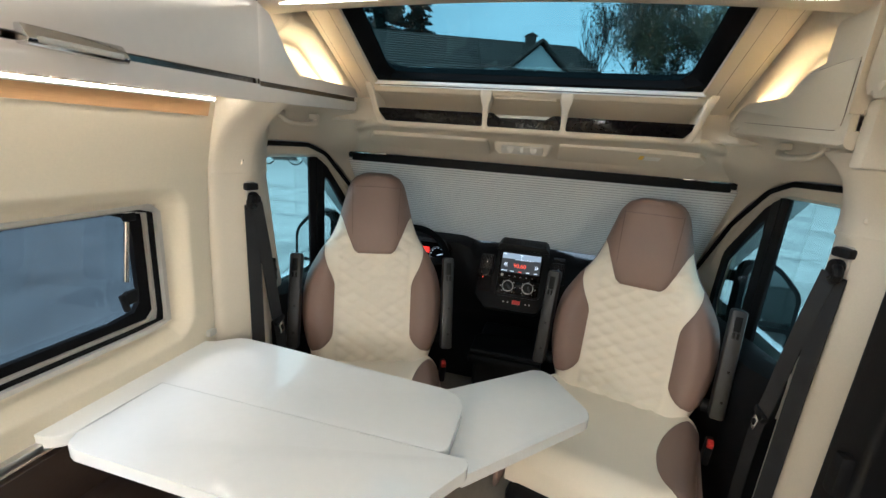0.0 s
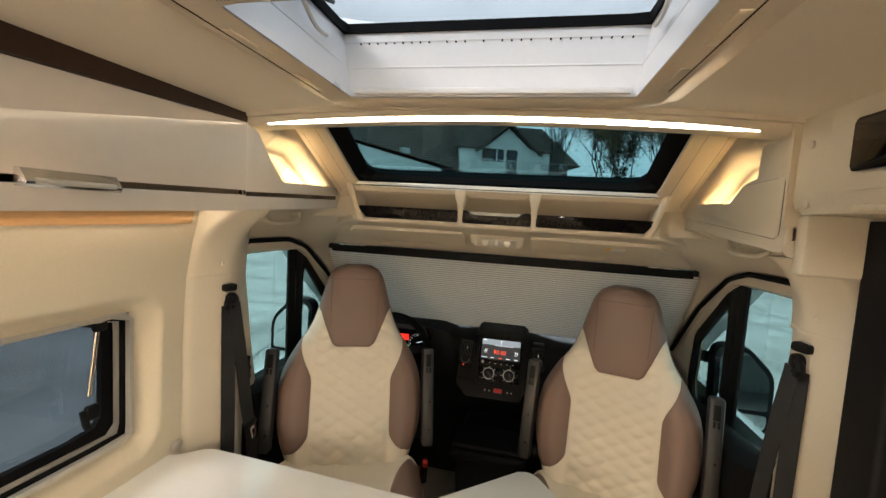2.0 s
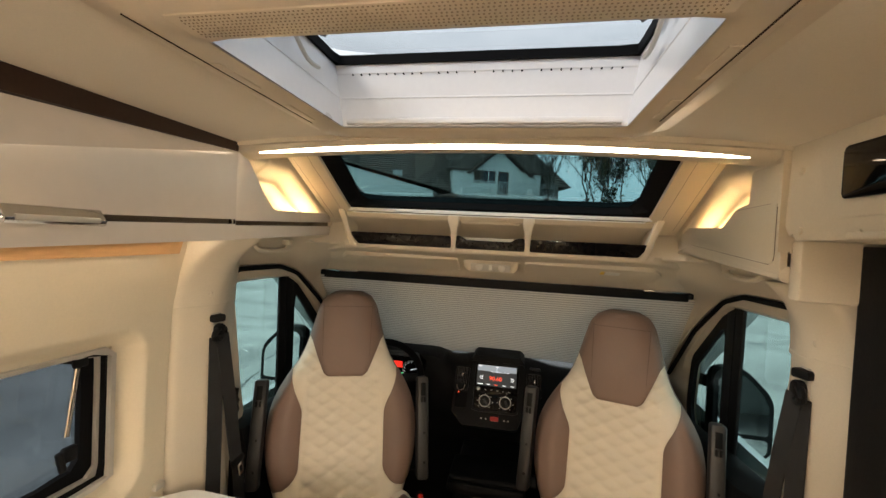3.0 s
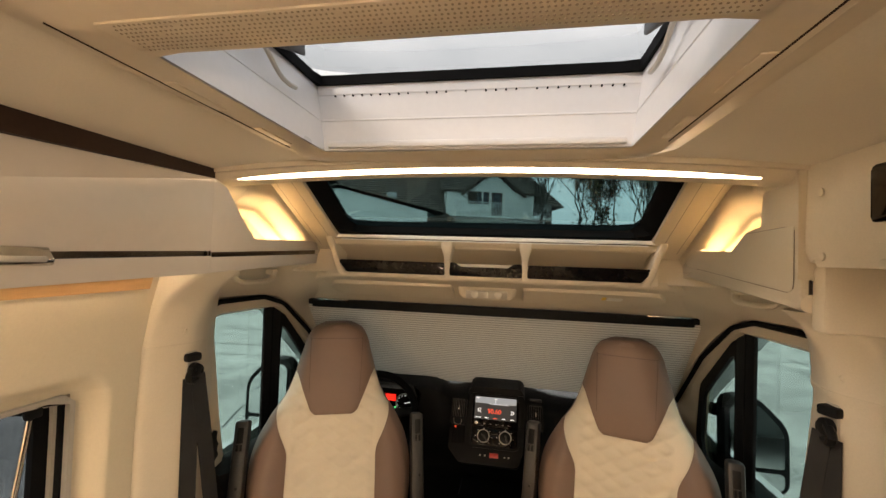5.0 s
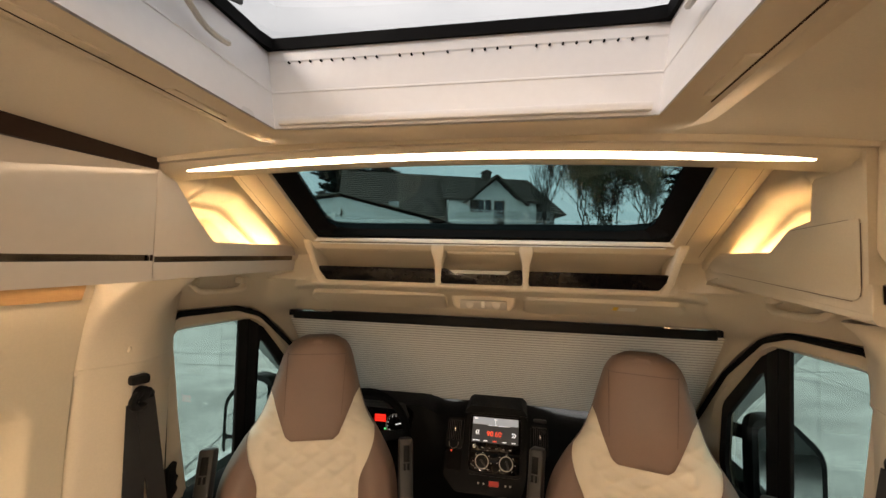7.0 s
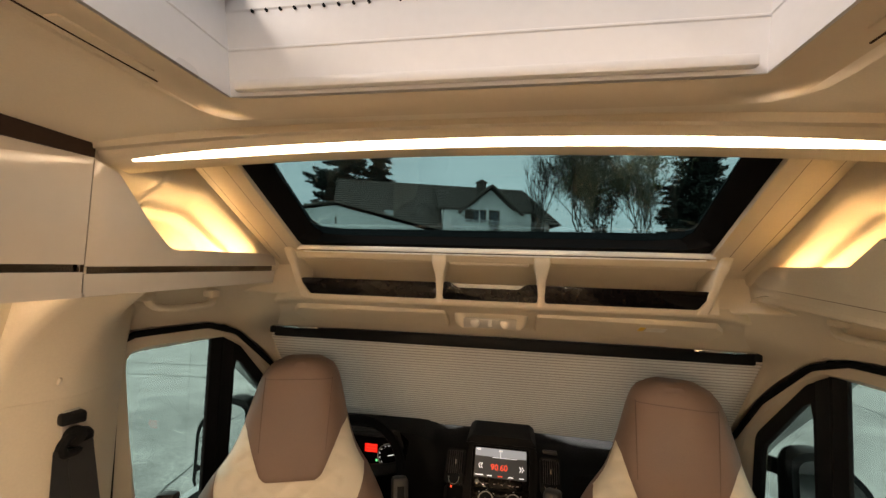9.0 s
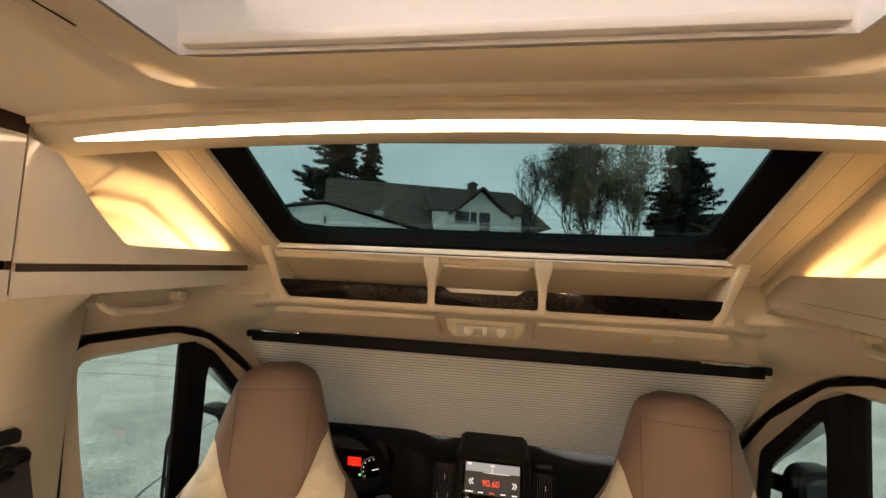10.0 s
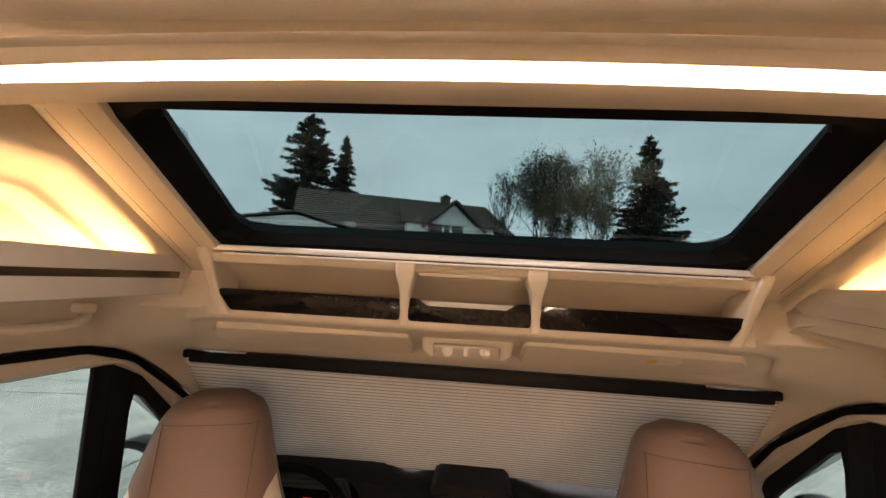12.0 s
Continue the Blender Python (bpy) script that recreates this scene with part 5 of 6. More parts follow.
part("hazard_button", on_stack(box((0.002, -0.232, -0.001), (0.036, 0.018, 0.008), 0.002)), RED_PLASTIC, dash, "red hazard light button")
for x in (-0.055, -0.035, 0.045, 0.062):
    part("small_button", on_stack(box((x, -0.234, -0.003), (0.006, 0.006, 0.004), 0.001)), SILVER, dash)
part("storage_slot", on_stack(box((-0.152, -0.165, -0.006), (0.055, 0.07, 0.008), 0.004)), BLACK_SOFT, dash)
part("charge_light", on_stack(box((-0.166, -0.135, 0.0), (0.006, 0.006, 0.002))), AMBER_TEXT, dash)
for x0 in (-0.158, 0.168):
    vent = part("air_vent", on_stack(ring(rect(x0 - 0.034, -0.125, x0 + 0.034, -0.015, 0.012), rect(x0 - 0.028, -0.095, x0 + 0.028, -0.022, 0.006), "z", -0.012, 0.004, (x0, -0.06), 60)), BLACK, dash, "black air vent")
    part("vent_back", on_stack(box((x0, -0.06, -0.016), (0.06, 0.08, 0.004))), BLACK_SOFT, vent)
    for i in range(7):
        part("slat", on_stack(box((x0 - 0.022 + i * 0.0073, -0.058, -0.005), (0.0022, 0.072, 0.012))), GREY_PLASTIC, vent)
    part("vent_tab", on_stack(box((x0 + 0.002, -0.058, 0.004), (0.005, 0.016, 0.004), 0.001)), CHROME, vent)
    part("cup_clip", on_stack(tube([(x0 - 0.018, -0.104, 0.006), (x0 - 0.014, -0.122, 0.010), (x0, -0.128, 0.012), (x0 + 0.014, -0.122, 0.010), (x0 + 0.018, -0.104, 0.006)], 0.002, 6, smooth=3)), CHROME, vent)
part("tweeter", box((0.205, 4.30, 1.0), (0.05, 0.02, 0.012), 0.004), GREY_PLASTIC, dash)
part("radio_hood", prism(rounded([(-0.10, 1.018), (0.165, 1.018), (0.135, 1.052), (-0.07, 1.052)], 0.015, 5), "y", 4.26, 4.44, 0.008), DASH, dash, "padded hood above the radio")
part("console_tray", box((0.02, 4.10, 0.58), (0.32, 0.24, 0.05), 0.02), DASH, dash, "black storage tray")
part("tray_bar", tube([(-0.13, 4.0, 0.615), (0.17, 4.0, 0.615)], 0.012, 10), DASH, dash)
part("console_foot", box((0.02, 4.30, 0.36), (0.30, 0.40, 0.42), 0.03), BLACK, dash)
part("glove_panel", box((0.50, 4.285, 0.86), (0.46, 0.03, 0.17), 0.015), DASH, dash)
# instruments behind the wheel
inst = part("instrument_panel", prism(rounded([(-0.62, 0.915), (-0.32, 0.915), (-0.31, 0.99), (-0.36, 1.025), (-0.58, 1.025), (-0.63, 0.99)], 0.02, 5), "y", 4.215, 4.30, 0.006), BLACK_GLOSS, dash, "dark instrument panel")
part("red_display", box((-0.432, 4.2135, 0.986), (0.046, 0.002, 0.028)), RED_LIGHT, inst, "red lit display")
for i in range(3):
    part("display_bar", box((-0.432, 4.212, 0.976 + i * 0.010), (0.034, 0.001, 0.0015)), AMBER_TEXT, inst)
for x in (-0.555, -0.365):
    part("gauge_ring", ring([(x + 0.042 * math.cos(a), 0.965 + 0.042 * math.sin(a)) for a in span(0, 6.2832, 36)[:-1]], [(x + 0.0405 * math.cos(a), 0.965 + 0.0405 * math.sin(a)) for a in span(0, 6.2832, 36)[:-1]], "y", 4.211, 4.2145, (x, 0.965), 36), SILVER, inst)
    for k in range(11):
        a = radians(-40 + 26 * k)
        part("gauge_tick", box((x + 0.034 * math.cos(a), 4.2125, 0.965 + 0.034 * math.sin(a)), (0.003, 0.001, 0.003)), WHITE_TEXT, inst)
    part("gauge_needle", box((x + 0.012, 4.212, 0.969), (0.030, 0.001, 0.0025), m=pose(0, 0, 0, 0, -18)), WHITE_TEXT, inst)
for x, z, mt in ((-0.33, 0.932, AMBER_TEXT), (-0.312, 0.94, GREEN_LIGHT), (-0.41, 0.945, GREEN_LIGHT), (-0.45, 0.937, WHITE_TEXT), (-0.47, 0.937, WHITE_TEXT)):
    part("pilot_light", box((x, 4.2125, z), (0.007, 0.001, 0.007)), mt, inst)

# steering wheel
wheel_o = thing("steering_wheel", (-0.475, 4.13, 0.95), "black four-spoke steering wheel", "steering wheel")
WM = pose(-0.478, 4.115, 0.935, 62, 0, 0)


def on_wheel(b):
    b.transform(WM)
    return b


ang = span(0, 2 * math.pi, 48)
o = bmesh.new()
rows = [[o.verts.new(((0.185 + 0.016 * math.cos(b)) * math.cos(a), (0.175 + 0.016 * math.cos(b)) * math.sin(a), 0.016 * math.sin(b))) for b in span(0, 2 * math.pi, 10)[:-1]] for a in ang[:-1]]
for i in range(len(rows)):
    for j in range(10):
        o.faces.new((rows[i][j], rows[(i + 1) % len(rows)][j], rows[(i + 1) % len(rows)][(j + 1) % 10], rows[i][(j + 1) % 10]))
part("rim", on_wheel(o), BLACK_SOFT, wheel_o, "black leather rim")
part("hub", on_wheel(loft([[(0.075 * k * math.cos(a), 0.065 * k * math.sin(a), z) for a in ang[:-1]] for k, z in ((1.0, -0.03), (1.05, 0.0), (0.9, 0.018), (0.5, 0.024))])), BLACK, wheel_o)
for a in (12, 168, 232, 308):
    c, sn = math.cos(radians(a)), math.sin(radians(a))
    part("spoke", on_wheel(tube([(0.05 * c, 0.05 * sn, 0.0), (0.18 * c, 0.17 * sn, 0.0)], [0.024, 0.016], 10, flat=0.5)), BLACK, wheel_o)
part("spoke_trim", on_wheel(ring(rect(0.075, -0.115, 0.105, -0.045, 0.012), rect(0.082, -0.108, 0.098, -0.052, 0.008), "z", 0.012, 0.018, (0.09, -0.08), 40)), SILVER, wheel_o, "silver spoke trim")
part("column", tube([(-0.478, 4.13, 0.93), (-0.478, 4.30, 0.84)], 0.05, 16), BLACK, wheel_o)
for s in SIDES:
    part("stalk", tube([(-0.478 + s * 0.05, 4.17, 0.93), (-0.478 + s * 0.17, 4.155, 0.965)], [0.009, 0.012], 10), BLACK, wheel_o)

# ---- outdoors ----
GZ = -0.5
GROUND = material("pale_worn_concrete", (0.36, 0.36, 0.345), 0.85, vary=0.4, big=1.6, small=26, bump=0.25)
gnn, gnl = GROUND.node_tree.nodes, GROUND.node_tree.links
# Broad noise makes random patches of the ground darker.
patch_noise, wr = gnn.new("ShaderNodeTexNoise"), gnn.new("ShaderNodeMapRange")
patch_noise.inputs["Scale"].default_value, patch_noise.inputs["Detail"].default_value = 0.42, 6
wr.inputs["From Min"].default_value, wr.inputs["From Max"].default_value = 0.52, 0.60
wr.inputs["To Min"].default_value, wr.inputs["To Max"].default_value = 1.0, 0.74
gco = gnn["Texture Coordinate"]
gnl.new(gco.outputs["Object"], patch_noise.inputs["Vector"])
gnl.new(patch_noise.outputs["Fac"], wr.inputs["Value"])
gsc = gnn.new("ShaderNodeVectorMath")
gsc.operation = "SCALE"
old = gnn["Principled BSDF"].inputs["Base Color"].links[0].from_socket
gnl.new(old, gsc.inputs[0])
gnl.new(wr.outputs["Result"], gsc.inputs["Scale"])
grit, gr = gnn.new("ShaderNodeTexNoise"), gnn.new("ShaderNodeMapRange")
grit.inputs["Scale"].default_value, grit.inputs["Detail"].default_value = 24.0, 4
gr.inputs["From Min"].default_value, gr.inputs["From Max"].default_value = 0.38, 0.62
gr.inputs["To Min"].default_value, gr.inputs["To Max"].default_value = 0.80, 1.20
gnl.new(gco.outputs["Object"], grit.inputs["Vector"])
gnl.new(grit.outputs["Fac"], gr.inputs["Value"])
gs2 = gnn.new("ShaderNodeVectorMath")
gs2.operation = "SCALE"
gnl.new(gsc.outputs["Vector"], gs2.inputs[0])
gnl.new(gr.outputs["Result"], gs2.inputs["Scale"])
gnl.new(gs2.outputs["Vector"], gnn["Principled BSDF"].inputs["Base Color"])
JOINT = material("dark_joint_filler", (0.09, 0.09, 0.088), 0.9, vary=0.3, big=4, small=60)
ground = solo("ground", sheet(lambda x, y: (x, y, GZ), [-400, -60, -25, -10, 0, 10, 25, 60, 400], [-300, -40, -10, 5, 20, 45, 120, 900]), GROUND, "pale worn concrete yard with darker patches", "ground", kind="structure")
for a, b in (((-16, 8.6), (-2.5, 10.55)), ((-16, 9.55), (-2.5, 11.5)), ((-2.6, 4.2), (-4.4, 10.8)), ((10.6, 40), (9.4, 3)), ((6.8, 17), (6.0, 5)), ((3, 12.6), (25, 16.5)), ((-4, -2), (-3.4, 5))):
    pts = [Vector((*a, GZ + 0.004)).lerp(Vector((*b, GZ + 0.004)), q) for q in span(0, 1, 24)]
    d = (pts[-1] - pts[0]).normalized()
    nv = Vector((-d.y, d.x, 0))
    rows = []
    for i, p in enumerate(pts):
        off = nv * (0.05 * noise.noise(Vector((i * 0.7, a[0], a[1]))))
        w = nv * (0.012 + 0.006 * noise.noise(Vector((i * 1.3, 5, a[0]))))
        rows.append([p + off - w, p + off + w])
    part("joint", loft(rows, False, False), JOINT, ground, "dark strip for the joint's shade in the concrete")

PLASTER = material("white_house_plaster", (0.72, 0.72, 0.69), 0.9, vary=0.07, big=0.5, small=12, bump=0.2)
TILE = material("brown_roof_tile", (0.125, 0.098, 0.082), 0.8, vary=0.35, big=0.6, small=9, bump=0.4, random_tint=0.25)
HWOOD = material("dark_house_timber", (0.06, 0.04, 0.03), 0.7, vary=0.25, big=2, small=20)
IRON = material("pale_iron_railing", (0.45, 0.46, 0.46), 0.5, vary=0.1)
DARKGLASS = material("dark_window_glass", (0.03, 0.035, 0.04), 0.08, vary=0.1, bump=0)
HM = pose(-2.1, 38.0, 0, 0, 0, 17)


def on_house(b):
    b.transform(HM)
    return b


def roof_plane(a, b, c, d, courses, th=0.16):
    """A slope from eave a-b to ridge d-c in stepped courses of tiles."""
    a, b, c, d = map(Vector, (a, b, c, d))
    nrm_ = (b - a).cross(d - a).normalized()
    if nrm_.z < 0:
        nrm_ = -nrm_
    o_ = bmesh.new()
    for i in range(courses):
        q0, q1 = i / courses, (i + 1.12) / courses
        p = [a.lerp(d, q0), b.lerp(c, q0), b.lerp(c, q1), a.lerp(d, q1)]
        up_ = nrm_ * th
        vs_ = [o_.verts.new(v) for v in (p[0], p[1], p[2], p[3], p[0] + up_, p[1] + up_, p[2] + up_ * 0.35, p[3] + up_ * 0.35)]
        for f_ in ((0, 1, 2, 3), (4, 5, 6, 7), (0, 1, 5, 4), (1, 2, 6, 5), (2, 3, 7, 6), (3, 0, 4, 7)):
            o_.faces.new([vs_[k] for k in f_])
    return o_


house = thing("house", (-2.1, 40.0, GZ), "white house with a brown tiled roof and balcony", "house")
part("wall", on_house(box((-4.2, 4.6, 2.5), (17.6, 8.0, 6.0))), PLASTER, house, "white plaster wall")
part("wall", on_house(box((-0.1, 0.8, 6.3), (7.7, 1.7, 2.6))), PLASTER, house, "white plaster upper wall")
part("gable", on_house(prism([(-2.0, 7.5), (2.2, 7.5), (0.1, 9.35)], "y", 0.0, 3.2)), PLASTER, house, "white gable")
roof = part("roof", on_house(roof_plane((-13.2, -0.6, 5.1), (-4.05, -0.6, 5.1), (-4.05, 5.0, 10.45), (-13.6, 5.0, 10.45), 24)), TILE, house, "brown tiled roof")
part("roof_upper", on_house(roof_plane((-4.4, 0.2, 7.55), (4.6, 0.2, 7.55), (4.6, 5.0, 10.45), (-4.4, 5.0, 10.45), 14)), TILE, house, "brown tiled roof")
part("roof_side", on_house(roof_plane((6.6, 0.3, 6.55), (6.6, 9.0, 6.55), (4.6, 5.6, 10.45), (4.6, 5.0, 10.45), 14)), TILE, house, "brown tiled hip")
part("roof_side", on_house(roof_plane((4.2, -0.3, 6.6), (6.6, 0.3, 6.55), (4.6, 5.0, 10.45), (4.2, 4.8, 10.4), 14)), TILE, house)
part("roof_back", on_house(roof_plane((-13.2, 10.6, 5.1), (6.6, 10.6, 5.1), (4.6, 5.0, 10.45), (-13.6, 5.0, 10.45), 6)), TILE, house)
for s in SIDES:
    part("gable_roof", on_house(roof_plane((0.1 + s * 2.75, -0.55, 7.15), (0.1 + s * 2.75, 3.6, 7.15), (0.1, 3.6, 9.65), (0.1, -0.55, 9.65), 8)), TILE, house, "brown tiled gable roof")
    part("bargeboard", on_house(tube([(0.1 + s * 2.8, -0.6, 7.1), (0.1, -0.6, 9.6)], 0.10, 6)), HWOOD, house, "dark bargeboard")
part("eave_board", on_house(box((-3.4, 0.0, 7.52), (2.2, 0.5, 0.16))), HWOOD, house, "dark eave")
part("eave_board", on_house(box((3.6, 0.0, 7.5), (2.0, 0.5, 0.16))), HWOOD, house, "dark eave")
part("chimney", on_house(box((0.25, 4.6, 10.55), (0.85, 0.7, 0.9), 0.03)), HWOOD, house, "brick chimney")
part("chimney_cap", on_house(prism([(-0.3, 11.0), (0.8, 11.0), (0.25, 11.28)], "y", 4.2, 5.0)), HWOOD, house)
w1 = part("window", on_house(box((-0.86, -0.02, 7.0), (1.22, 0.10, 1.05))), HWOOD, house, "dark window frame")
for x in (-1.12, -0.58):
    part("pane", on_house(box((x, -0.08, 7.0), (0.44, 0.03, 0.92))), DARKGLASS, w1)
part("window_bar", on_house(box((-0.85, -0.10, 7.0), (0.10, 0.03, 1.0))), PLASTER, w1, "white mullion")
part("shutter", on_house(box((-1.80, -0.06, 7.0), (0.62, 0.06, 1.1))), HWOOD, house, "dark shutter")
part("balcony_door", on_house(box((0.45, -0.04, 6.45), (0.95, 0.12, 2.15))), HWOOD, house, "dark balcony door")
part("door_panel", on_house(box((0.45, -0.11, 6.75), (0.66, 0.04, 1.3))), DARKGLASS, house)
part("skylight_window", on_house(box((-8.6, 0.85, 6.75), (0.85, 0.5, 0.9), m=pose(0, 0, 0, 0))), IRON, house, "small roof window")
part("balcony_slab", on_house(box((0.6, -0.75, 5.28), (8.4, 1.6, 0.16))), PLASTER, house, "balcony slab")
rail = part("balcony_rail", on_house(box((0.6, -1.5, 6.42), (8.2, 0.06, 0.06))), IRON, house, "pale railing")
for i in range(56):
    part("baluster", on_house(box((-3.45 + i * 0.148, -1.5, 5.9), (0.03, 0.03, 1.0))), IRON, rail)
for i in range(6):
    for s in SIDES:
        part("rail_scroll", on_house(tube([(-3.1 + i * 1.48, -1.54, 5.5), (-3.1 + i * 1.48 + s * 0.2, -1.54, 5.9), (-3.1 + i * 1.48, -1.54, 6.3)], 0.03, 5, smooth=4)), IRON, rail)
part("post", on_house(box((4.6, -1.3, 5.6), (0.5, 0.4, 1.9))), HWOOD, house, "dark boarded corner")

garage = thing("garage", (-11.0, 33, GZ), "white outbuilding with a shallow tiled roof", "outbuilding")
part("wall", prism([(-17.2, GZ), (-6.0, GZ), (-6.0, 4.85), (-12.5, 6.5), (-17.2, 6.0)], "y", 30, 36), PLASTER, garage, "white plaster gable wall")
for a, b in (((-17.6, 6.12), (-12.5, 6.78)), ((-5.0, 4.93), (-12.5, 6.78))):
    part("roof", roof_plane((a[0], 29.6, a[1] - 0.08), (a[0], 36.4, a[1] - 0.08), (b[0], 36.4, b[1] - 0.08), (b[0], 29.6, b[1] - 0.08), 12, 0.08), TILE, garage, "brown roof edge")
part("vent_slit", box((-12.45, 29.98, 5.4), (0.12, 0.06, 0.5)), HWOOD, garage, "dark slit window")
part("lower_roof", prism([(-6.0, 4.4), (-4.6, 4.75), (-4.6, 4.2), (-6.0, 4.1)], "y", 30, 34), HWOOD, garage)
part("chimney", box((-15.55, 33.0, 6.75), (0.55, 0.5, 1.1), 0.02), HWOOD, garage, "small brick chimney")
for i in range(3):
    part("chimney_pot", box((-15.72 + i * 0.17, 33.0, 7.42), (0.08, 0.2, 0.22)), HWOOD, garage)

shed = thing("shed", (-18.6, 27.3, GZ), "pale outbuilding behind the bicycle", "shed")
SM = pose(-18.6, 27.3, 0, 0, 0, 36)
b_ = box((0, 1.5, 1.0), (9, 3, 3.0))
b_.transform(SM)
part("wall", b_, PLASTER, shed)
for x in (-1.6, 0.9):
    b_ = box((x, -0.04, 0.65), (1.5, 0.08, 2.2))
    b_.transform(SM)
    part("door", b_, HWOOD, shed, "brown door")
bike = thing("bicycle", (-15.6, 24.2, GZ), "bicycle leaning before the outbuilding", "bicycle")
BM = pose(-15.6, 24.2, GZ, 0, 0, 35)
PALE = material("pale_tyre_wall", (0.55, 0.55, 0.52), 0.6)


def on_bike(b):
    b.transform(BM)
    return b


for x in (-0.78, 0.78):
    wh = part("bike_wheel", on_bike(tube([(x + 0.42 * math.cos(a), 0, 0.44 + 0.42 * math.sin(a)) for a in span(0, 2 * math.pi, 32)], 0.035, 6)), BLACK_SOFT, bike, "thin bicycle wheel")
    part("bike_rim", on_bike(tube([(x + 0.37 * math.cos(a), 0, 0.44 + 0.37 * math.sin(a)) for a in span(0, 2 * math.pi, 32)], 0.018, 6)), PALE, wh)
for a, b in (((-0.78, 0.44), (-0.25, 1.0)), ((-0.25, 1.0), (0.55, 1.05)), ((-0.25, 1.0), (-0.08, 0.38)), ((-0.08, 0.38), (0.55, 1.0)), ((0.5, 1.2), (0.78, 0.44)), ((-0.08, 0.38), (-0.78, 0.44))):
    part("bike_tube", on_bike(tube([(a[0], 0, a[1]), (b[0], 0, b[1])], 0.03, 6)), BLACK, bike)
part("saddle", on_bike(box((-0.3, 0, 1.12), (0.32, 0.14, 0.07), 0.02)), BLACK, bike)
part("handlebar", on_bike(tube([(0.45, -0.3, 1.28), (0.52, 0, 1.22), (0.45, 0.3, 1.28)], 0.02, 6)), BLACK, bike)

# ---- trees ----
BARK = material("dark_bark", (0.055, 0.045, 0.038), 0.9, vary=0.3, big=1, small=14)
PALE_BARK = material("pale_birch_bark", (0.22, 0.21, 0.19), 0.85, vary=0.4, big=1.5, small=10)


def foliage(name, col):
    return material(name, col, 0.75, vary=0.45, big=0.5, small=5, bump=0)


NEEDLES = foliage("spruce_needles", (0.018, 0.026, 0.018))
OLIVE = foliage("olive_leaves", (0.060, 0.066, 0.038))
YELLOWED = foliage("thin_autumn_leaves", (0.17, 0.14, 0.07))
rng = np.random.default_rng(7)


def leaf_cloud(name, centres, size, flat, mat, parent, label):
    """Small three-sided leaves or twig clumps about the given places, one mesh."""
    c = np.asarray(centres)
    k = len(c)
    a = rng.normal(size=(k, 3, 3)) * size
    a[:, :, 2] *= flat
    v = (c[:, None, :] + a).reshape(-1, 3)
    f = np.arange(3 * k).reshape(-1, 3)
    me = bpy.data.meshes.new(name)
    me.from_pydata(v.tolist(), [], f.tolist())
    me.materials.append(mat)
    ob = new(name, me)
    ob.parent = parent
    ob.matrix_parent_inverse = parent.matrix_world.inverted()
    return tagged(ob, label, kind="stuff")


def spruce(x, y, top, spread, label, lean=0.0, power=0.66):
    t = thing("spruce_tree", (x, y, GZ), label, "tree", group="spruces")
    h = top - GZ
    part("trunk", tube([(x, y, GZ), (x + lean, y, top - 0.3)], [0.32, 0.22, 0.05], 8), BARK, t)
    pts = []
    z = top
    while z > GZ + 1.5:
        q = (top - z) / h
        reach = spread * (q ** power) * (0.75 + 0.5 * rng.random())
        for b in range(int(7 + 9 * q)):
            a, r = rng.random() * 6.283, reach * (0.72 + 0.45 * rng.random())
            m = int(10 + 46 * r)
            u = rng.random(m) ** 0.75
            droop = -0.32 * r * u + 0.20 * r * u ** 3
            wob = rng.normal(size=(m, 3)) * (0.05 + 0.10 * (1 - u))[:, None]
            pts.append(np.stack([x + lean * (1 - q) + np.cos(a) * r * u, y + np.sin(a) * r * u, z + droop], 1) + wob)
        z -= 0.36 + 0.14 * rng.random()
    leaf_cloud("crown", np.concatenate(pts), 0.14, 0.8, NEEDLES, t, "dark spruce branches with gaps")


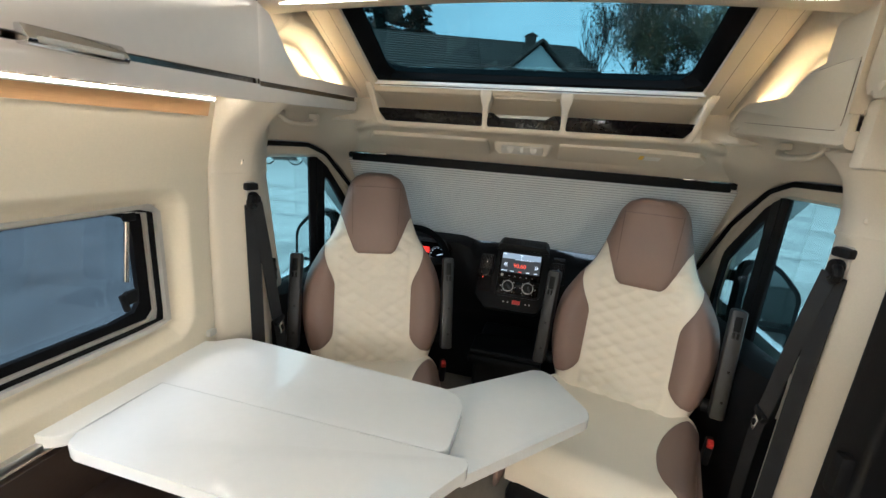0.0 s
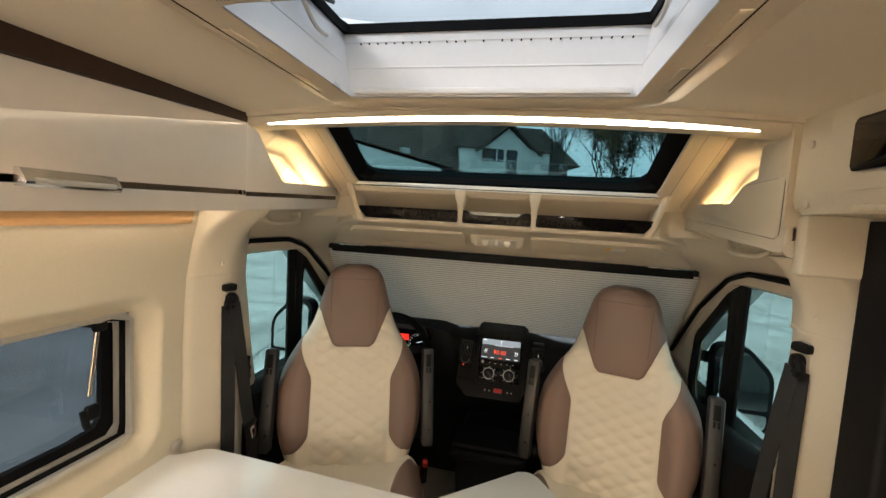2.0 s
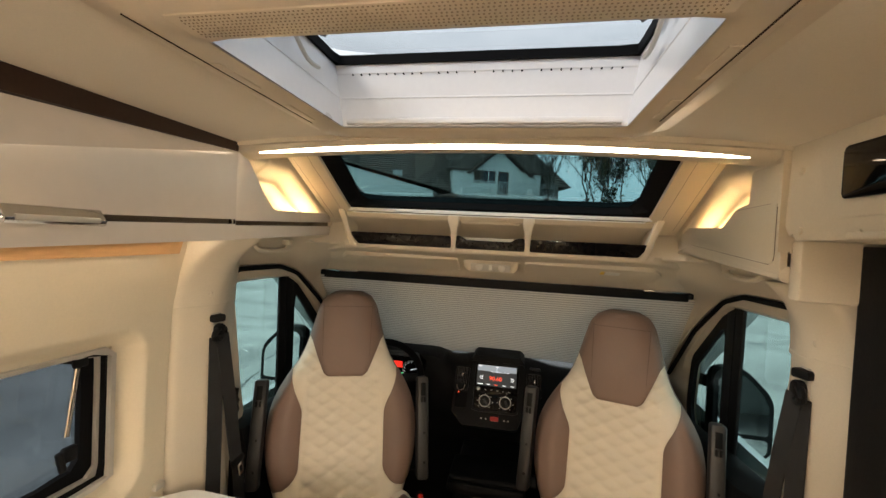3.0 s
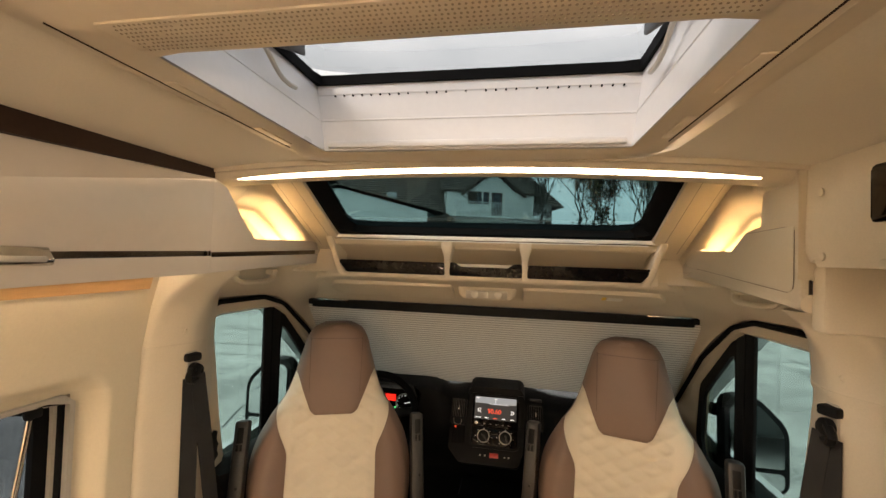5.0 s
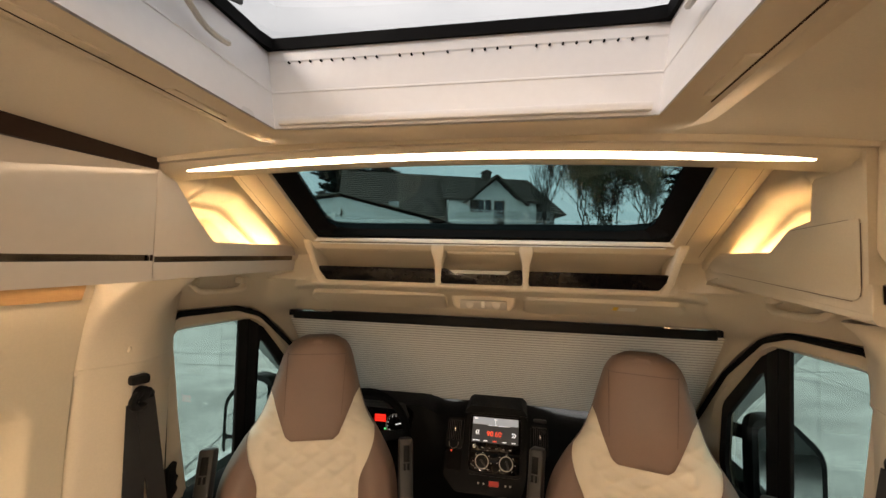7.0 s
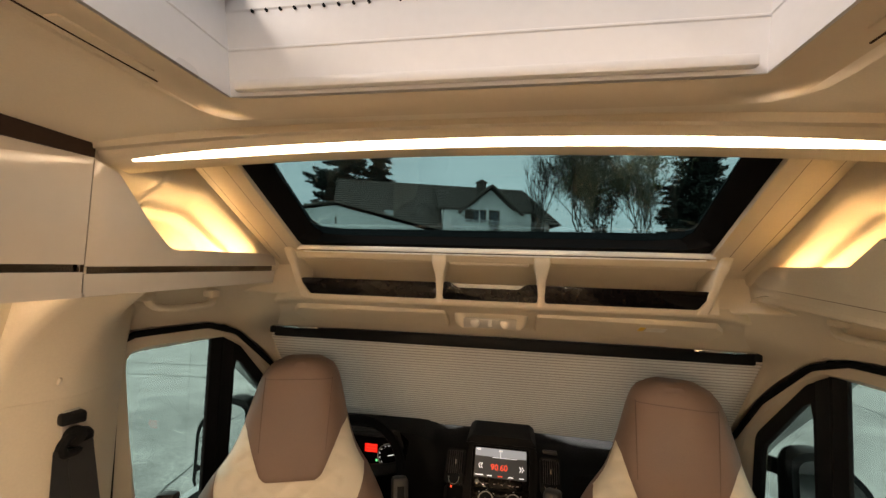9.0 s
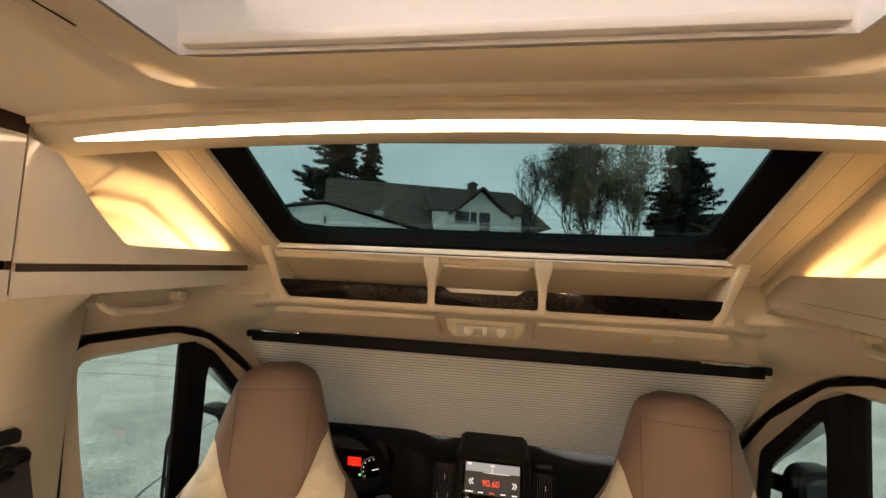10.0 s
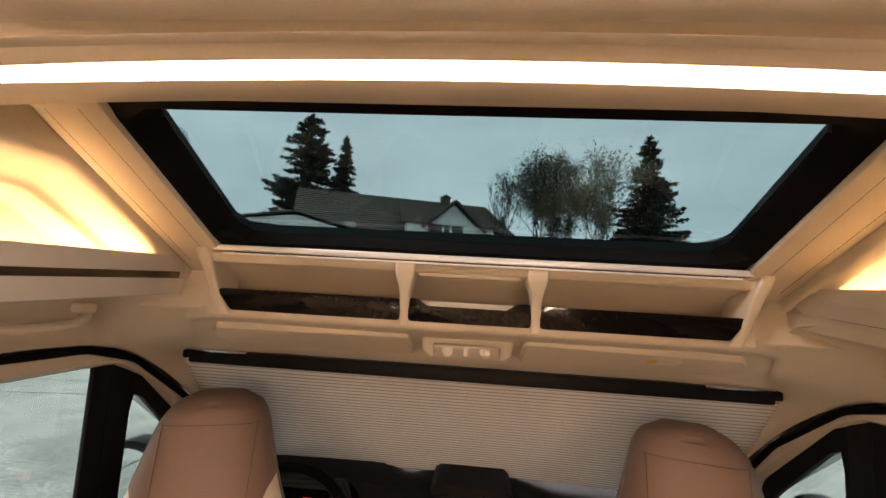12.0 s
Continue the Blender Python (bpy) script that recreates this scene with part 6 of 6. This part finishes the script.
def branching(x, y, height, seed, mat, t, reach, levels, leaves=None, base=0.16):
    """Trunk and limbs by repeated forking; returns the twig ends."""
    r = np.random.default_rng(seed)
    ends, segs = [], []

    def grow(p, d, length, rad, lv):
        q = p + d * length
        mid = p.lerp(q, 0.5) + Vector(r.normal(size=3) * length * 0.05)
        segs.append((p, mid, q, rad))
        if lv == 0:
            ends.append(q)
            return
        for _ in range(3 if lv > 1 else 4):
            nd = (d + Vector(r.normal(size=3) * reach) + Vector((0, 0, 0.25))).normalized()
            grow(p.lerp(q, 0.55 + 0.45 * r.random()), nd, length * (0.58 + 0.22 * r.random()), rad * 0.58, lv - 1)
            ends.append(q)
    grow(Vector((x, y, GZ)), Vector((0.03 * r.normal(), 0, 1)).normalized(), height * 0.45, base, levels)
    o_ = None
    trunk = tube(segs[0][:3], [base, base * 0.9, base * 0.7], 7)
    part("trunk", trunk, mat, t)
    vs_, fs_ = [], []
    for p, m_, q, rad in segs[1:]:
        d = (q - p).normalized()
        s_ = d.cross(Vector((0.3, 0.9, 0.1))).normalized()
        u_ = s_.cross(d)
        for a, b, ra, rb in ((p, m_, rad, rad * 0.8), (m_, q, rad * 0.8, rad * 0.45)):
            i0 = len(vs_)
            for c, rr in ((a, ra), (b, rb)):
                for k in range(3):
                    vs_.append(tuple(c + (s_ * math.cos(k * 2.094) + u_ * math.sin(k * 2.094)) * max(rr, 0.012)))
            for k in range(3):
                fs_.append((i0 + k, i0 + (k + 1) % 3, i0 + 3 + (k + 1) % 3, i0 + 3 + k))
    me = bpy.data.meshes.new("limbs")
    me.from_pydata(vs_, [], fs_)
    me.materials.append(mat)
    ob = new("limbs", me)
    ob.parent = t
    ob.matrix_parent_inverse = t.matrix_world.inverted()
    tagged(ob, "forking limbs and twigs", kind="stuff")
    return ends


def leafy(x, y, top, seed, mat, bark, amount, spread, label, low=0.25):
    t = thing("deciduous_tree", (x, y, GZ), label, "tree", group="thin deciduous trees")
    ends = branching(x, y, (top - GZ) * 0.80, seed, bark, t, 0.24, 5)
    k = (top - GZ) / max(1e-3, max(e.z for e in ends) - GZ)
    pts = []
    for e in ends:
        m = max(1, int(amount * rng.random() * 4))
        pts.append(np.array(e) + rng.normal(size=(m, 3)) * spread)
    if amount:
        leaf_cloud("crown", np.concatenate(pts), 0.075, 1.0, mat, t, "loose open foliage")


spruce(-21.6, 52, 23.4, 5.6, "tall broad dark spruce behind the house", power=0.42)
spruce(-17.2, 53, 20.8, 3.6, "dark spruce beside a taller one")
spruce(16.0, 42, 17.4, 4.4, "tall dark spruce with drooping branches")
leafy(5.6, 42, 17.2, 3, OLIVE, BARK, 7.0, 0.40, "slender olive-leaved tree beside the house")
leafy(7.4, 43, 15.6, 5, OLIVE, BARK, 6.0, 0.40, "slender olive-leaved tree beside the house")
leafy(9.4, 43, 17.4, 8, YELLOWED, PALE_BARK, 4.5, 0.48, "thin birch with few yellowed leaves")
leafy(11.2, 42, 17.0, 11, YELLOWED, PALE_BARK, 4.0, 0.48, "thin birch with few yellowed leaves")
leafy(12.6, 44, 14.6, 14, YELLOWED, PALE_BARK, 3.0, 0.40, "thin birch with few yellowed leaves")
leafy(2.0, 36.5, 13.0, 21, YELLOWED, BARK, 0, 0.3, "small bare tree before the house")

hedge = thing("hedge", (12.0, 47, GZ), "dark hedge behind the trees", "hedge", kind="stuff")
hp = rng.random((9000, 3)) * np.array([32.0, 2.5, 1.0]) + np.array([3.0, 46, 0])
hp[:, 2] = GZ + hp[:, 2] * (6.0 + 1.2 * np.sin(hp[:, 0] * 0.9) + 0.8 * np.sin(hp[:, 0] * 2.3))
leaf_cloud("hedge_leaves", hp, 0.16, 1.0, OLIVE, hedge, "dense dark leaves")
far = thing("far_house", (24.5, 46, GZ), "small dark-roofed building in the distance", "house")
part("wall", box((25.0, 48, 3.2), (5.0, 4, 7.4)), PLASTER, far)
part("roof", prism([(21.8, 6.9), (28.2, 6.9), (25.0, 9.0)], "y", 45.5, 50.5), TILE, far, "dark roof")

# behind the van, seen in the wing mirrors
for x, y, ln, label in ((-17.0, -6.0, 16.0, "dark hedge along the yard"), (15.0, -6.0, 22.0, "dark hedge along the yard")):
    hd = thing("hedge", (x, y, GZ), label, "hedge", kind="stuff")
    hp = (rng.random((5000, 3)) - np.array([0.5, 0.5, 0.0])) * np.array([2.0, ln, 3.6]) + np.array([x, y, GZ])
    leaf_cloud("hedge_leaves", hp, 0.17, 1.0, OLIVE, hd, "dense dark leaves")
bh = thing("rear_house", (-22.0, -16.0, GZ), "white house with a brown roof behind the yard", "house")
part("wall", prism([(-21.0, GZ), (-11.0, GZ), (-11.0, 4.6), (-16.0, 7.6), (-21.0, 4.6)], "y", -24, -16), PLASTER, bh, "white gable wall")
for s in SIDES:
    part("roof", roof_plane((-16 + s * 5.8, -24.6, 4.2), (-16 + s * 5.8, -15.4, 4.2), (-16, -15.4, 7.9), (-16, -24.6, 7.9), 10), TILE, bh, "brown tiled roof")
for x, z in ((-18, 1.4), (-14, 1.4), (-16, 4.6)):
    wn_ = part("window", box((x, -15.97, z), (1.2, 0.08, 1.3)), HWOOD, bh, "dark window frame")
    part("pane", box((x, -15.92, z), (1.0, 0.03, 1.1)), DARKGLASS, wn_)

# a dark car beside the van, seen in a wing mirror
car = thing("car", (3.35, -1.0, GZ), "dark parked car with pale trim beside the van", "car")
CAR_PAINT = material("dark_green_car_paint", (0.012, 0.018, 0.017), 0.2, vary=0.1, coat=0.6, bump=0.0)
profile = rounded([(-3.1, 0.28), (1.1, 0.28), (1.15, 0.75), (0.9, 0.9), (0.05, 0.98), (-0.6, 1.5), (-2.2, 1.52), (-2.95, 1.05), (-3.15, 0.8)], [0.08, 0.08, 0.12, 0.15, 0.2, 0.3, 0.3, 0.2, 0.1], 5)
part("body", prism([(y - 0.2, z + GZ) for y, z in profile], "x", 2.50, 4.20, 0.09, 3), CAR_PAINT, car, "dark green painted body")
side_glass = rounded([(-0.02, 0.98), (-0.62, 1.42), (-2.1, 1.44), (-2.7, 1.05)], 0.05, 4)
for x in (2.49, 4.195):
    part("side_window", prism([(y - 0.2, z + GZ) for y, z in side_glass], "x", x, x + 0.015), DARKGLASS, car, "dark side window")
    part("side_strip", box((x + 0.005, -1.2, GZ + 0.62), (0.02, 3.6, 0.07), 0.005), PALE, car, "pale side strip")
    for y in (-2.5, 0.1):
        tyre = part("wheel", tube([(x - 0.02, y, GZ + 0.32), (x + 0.03, y, GZ + 0.32)], 0.32, 24), BLACK_SOFT, car, "black tyre")
        part("rim", tube([(x - 0.03, y, GZ + 0.32), (x + 0.045, y, GZ + 0.32)], 0.2, 20), ALU, tyre)
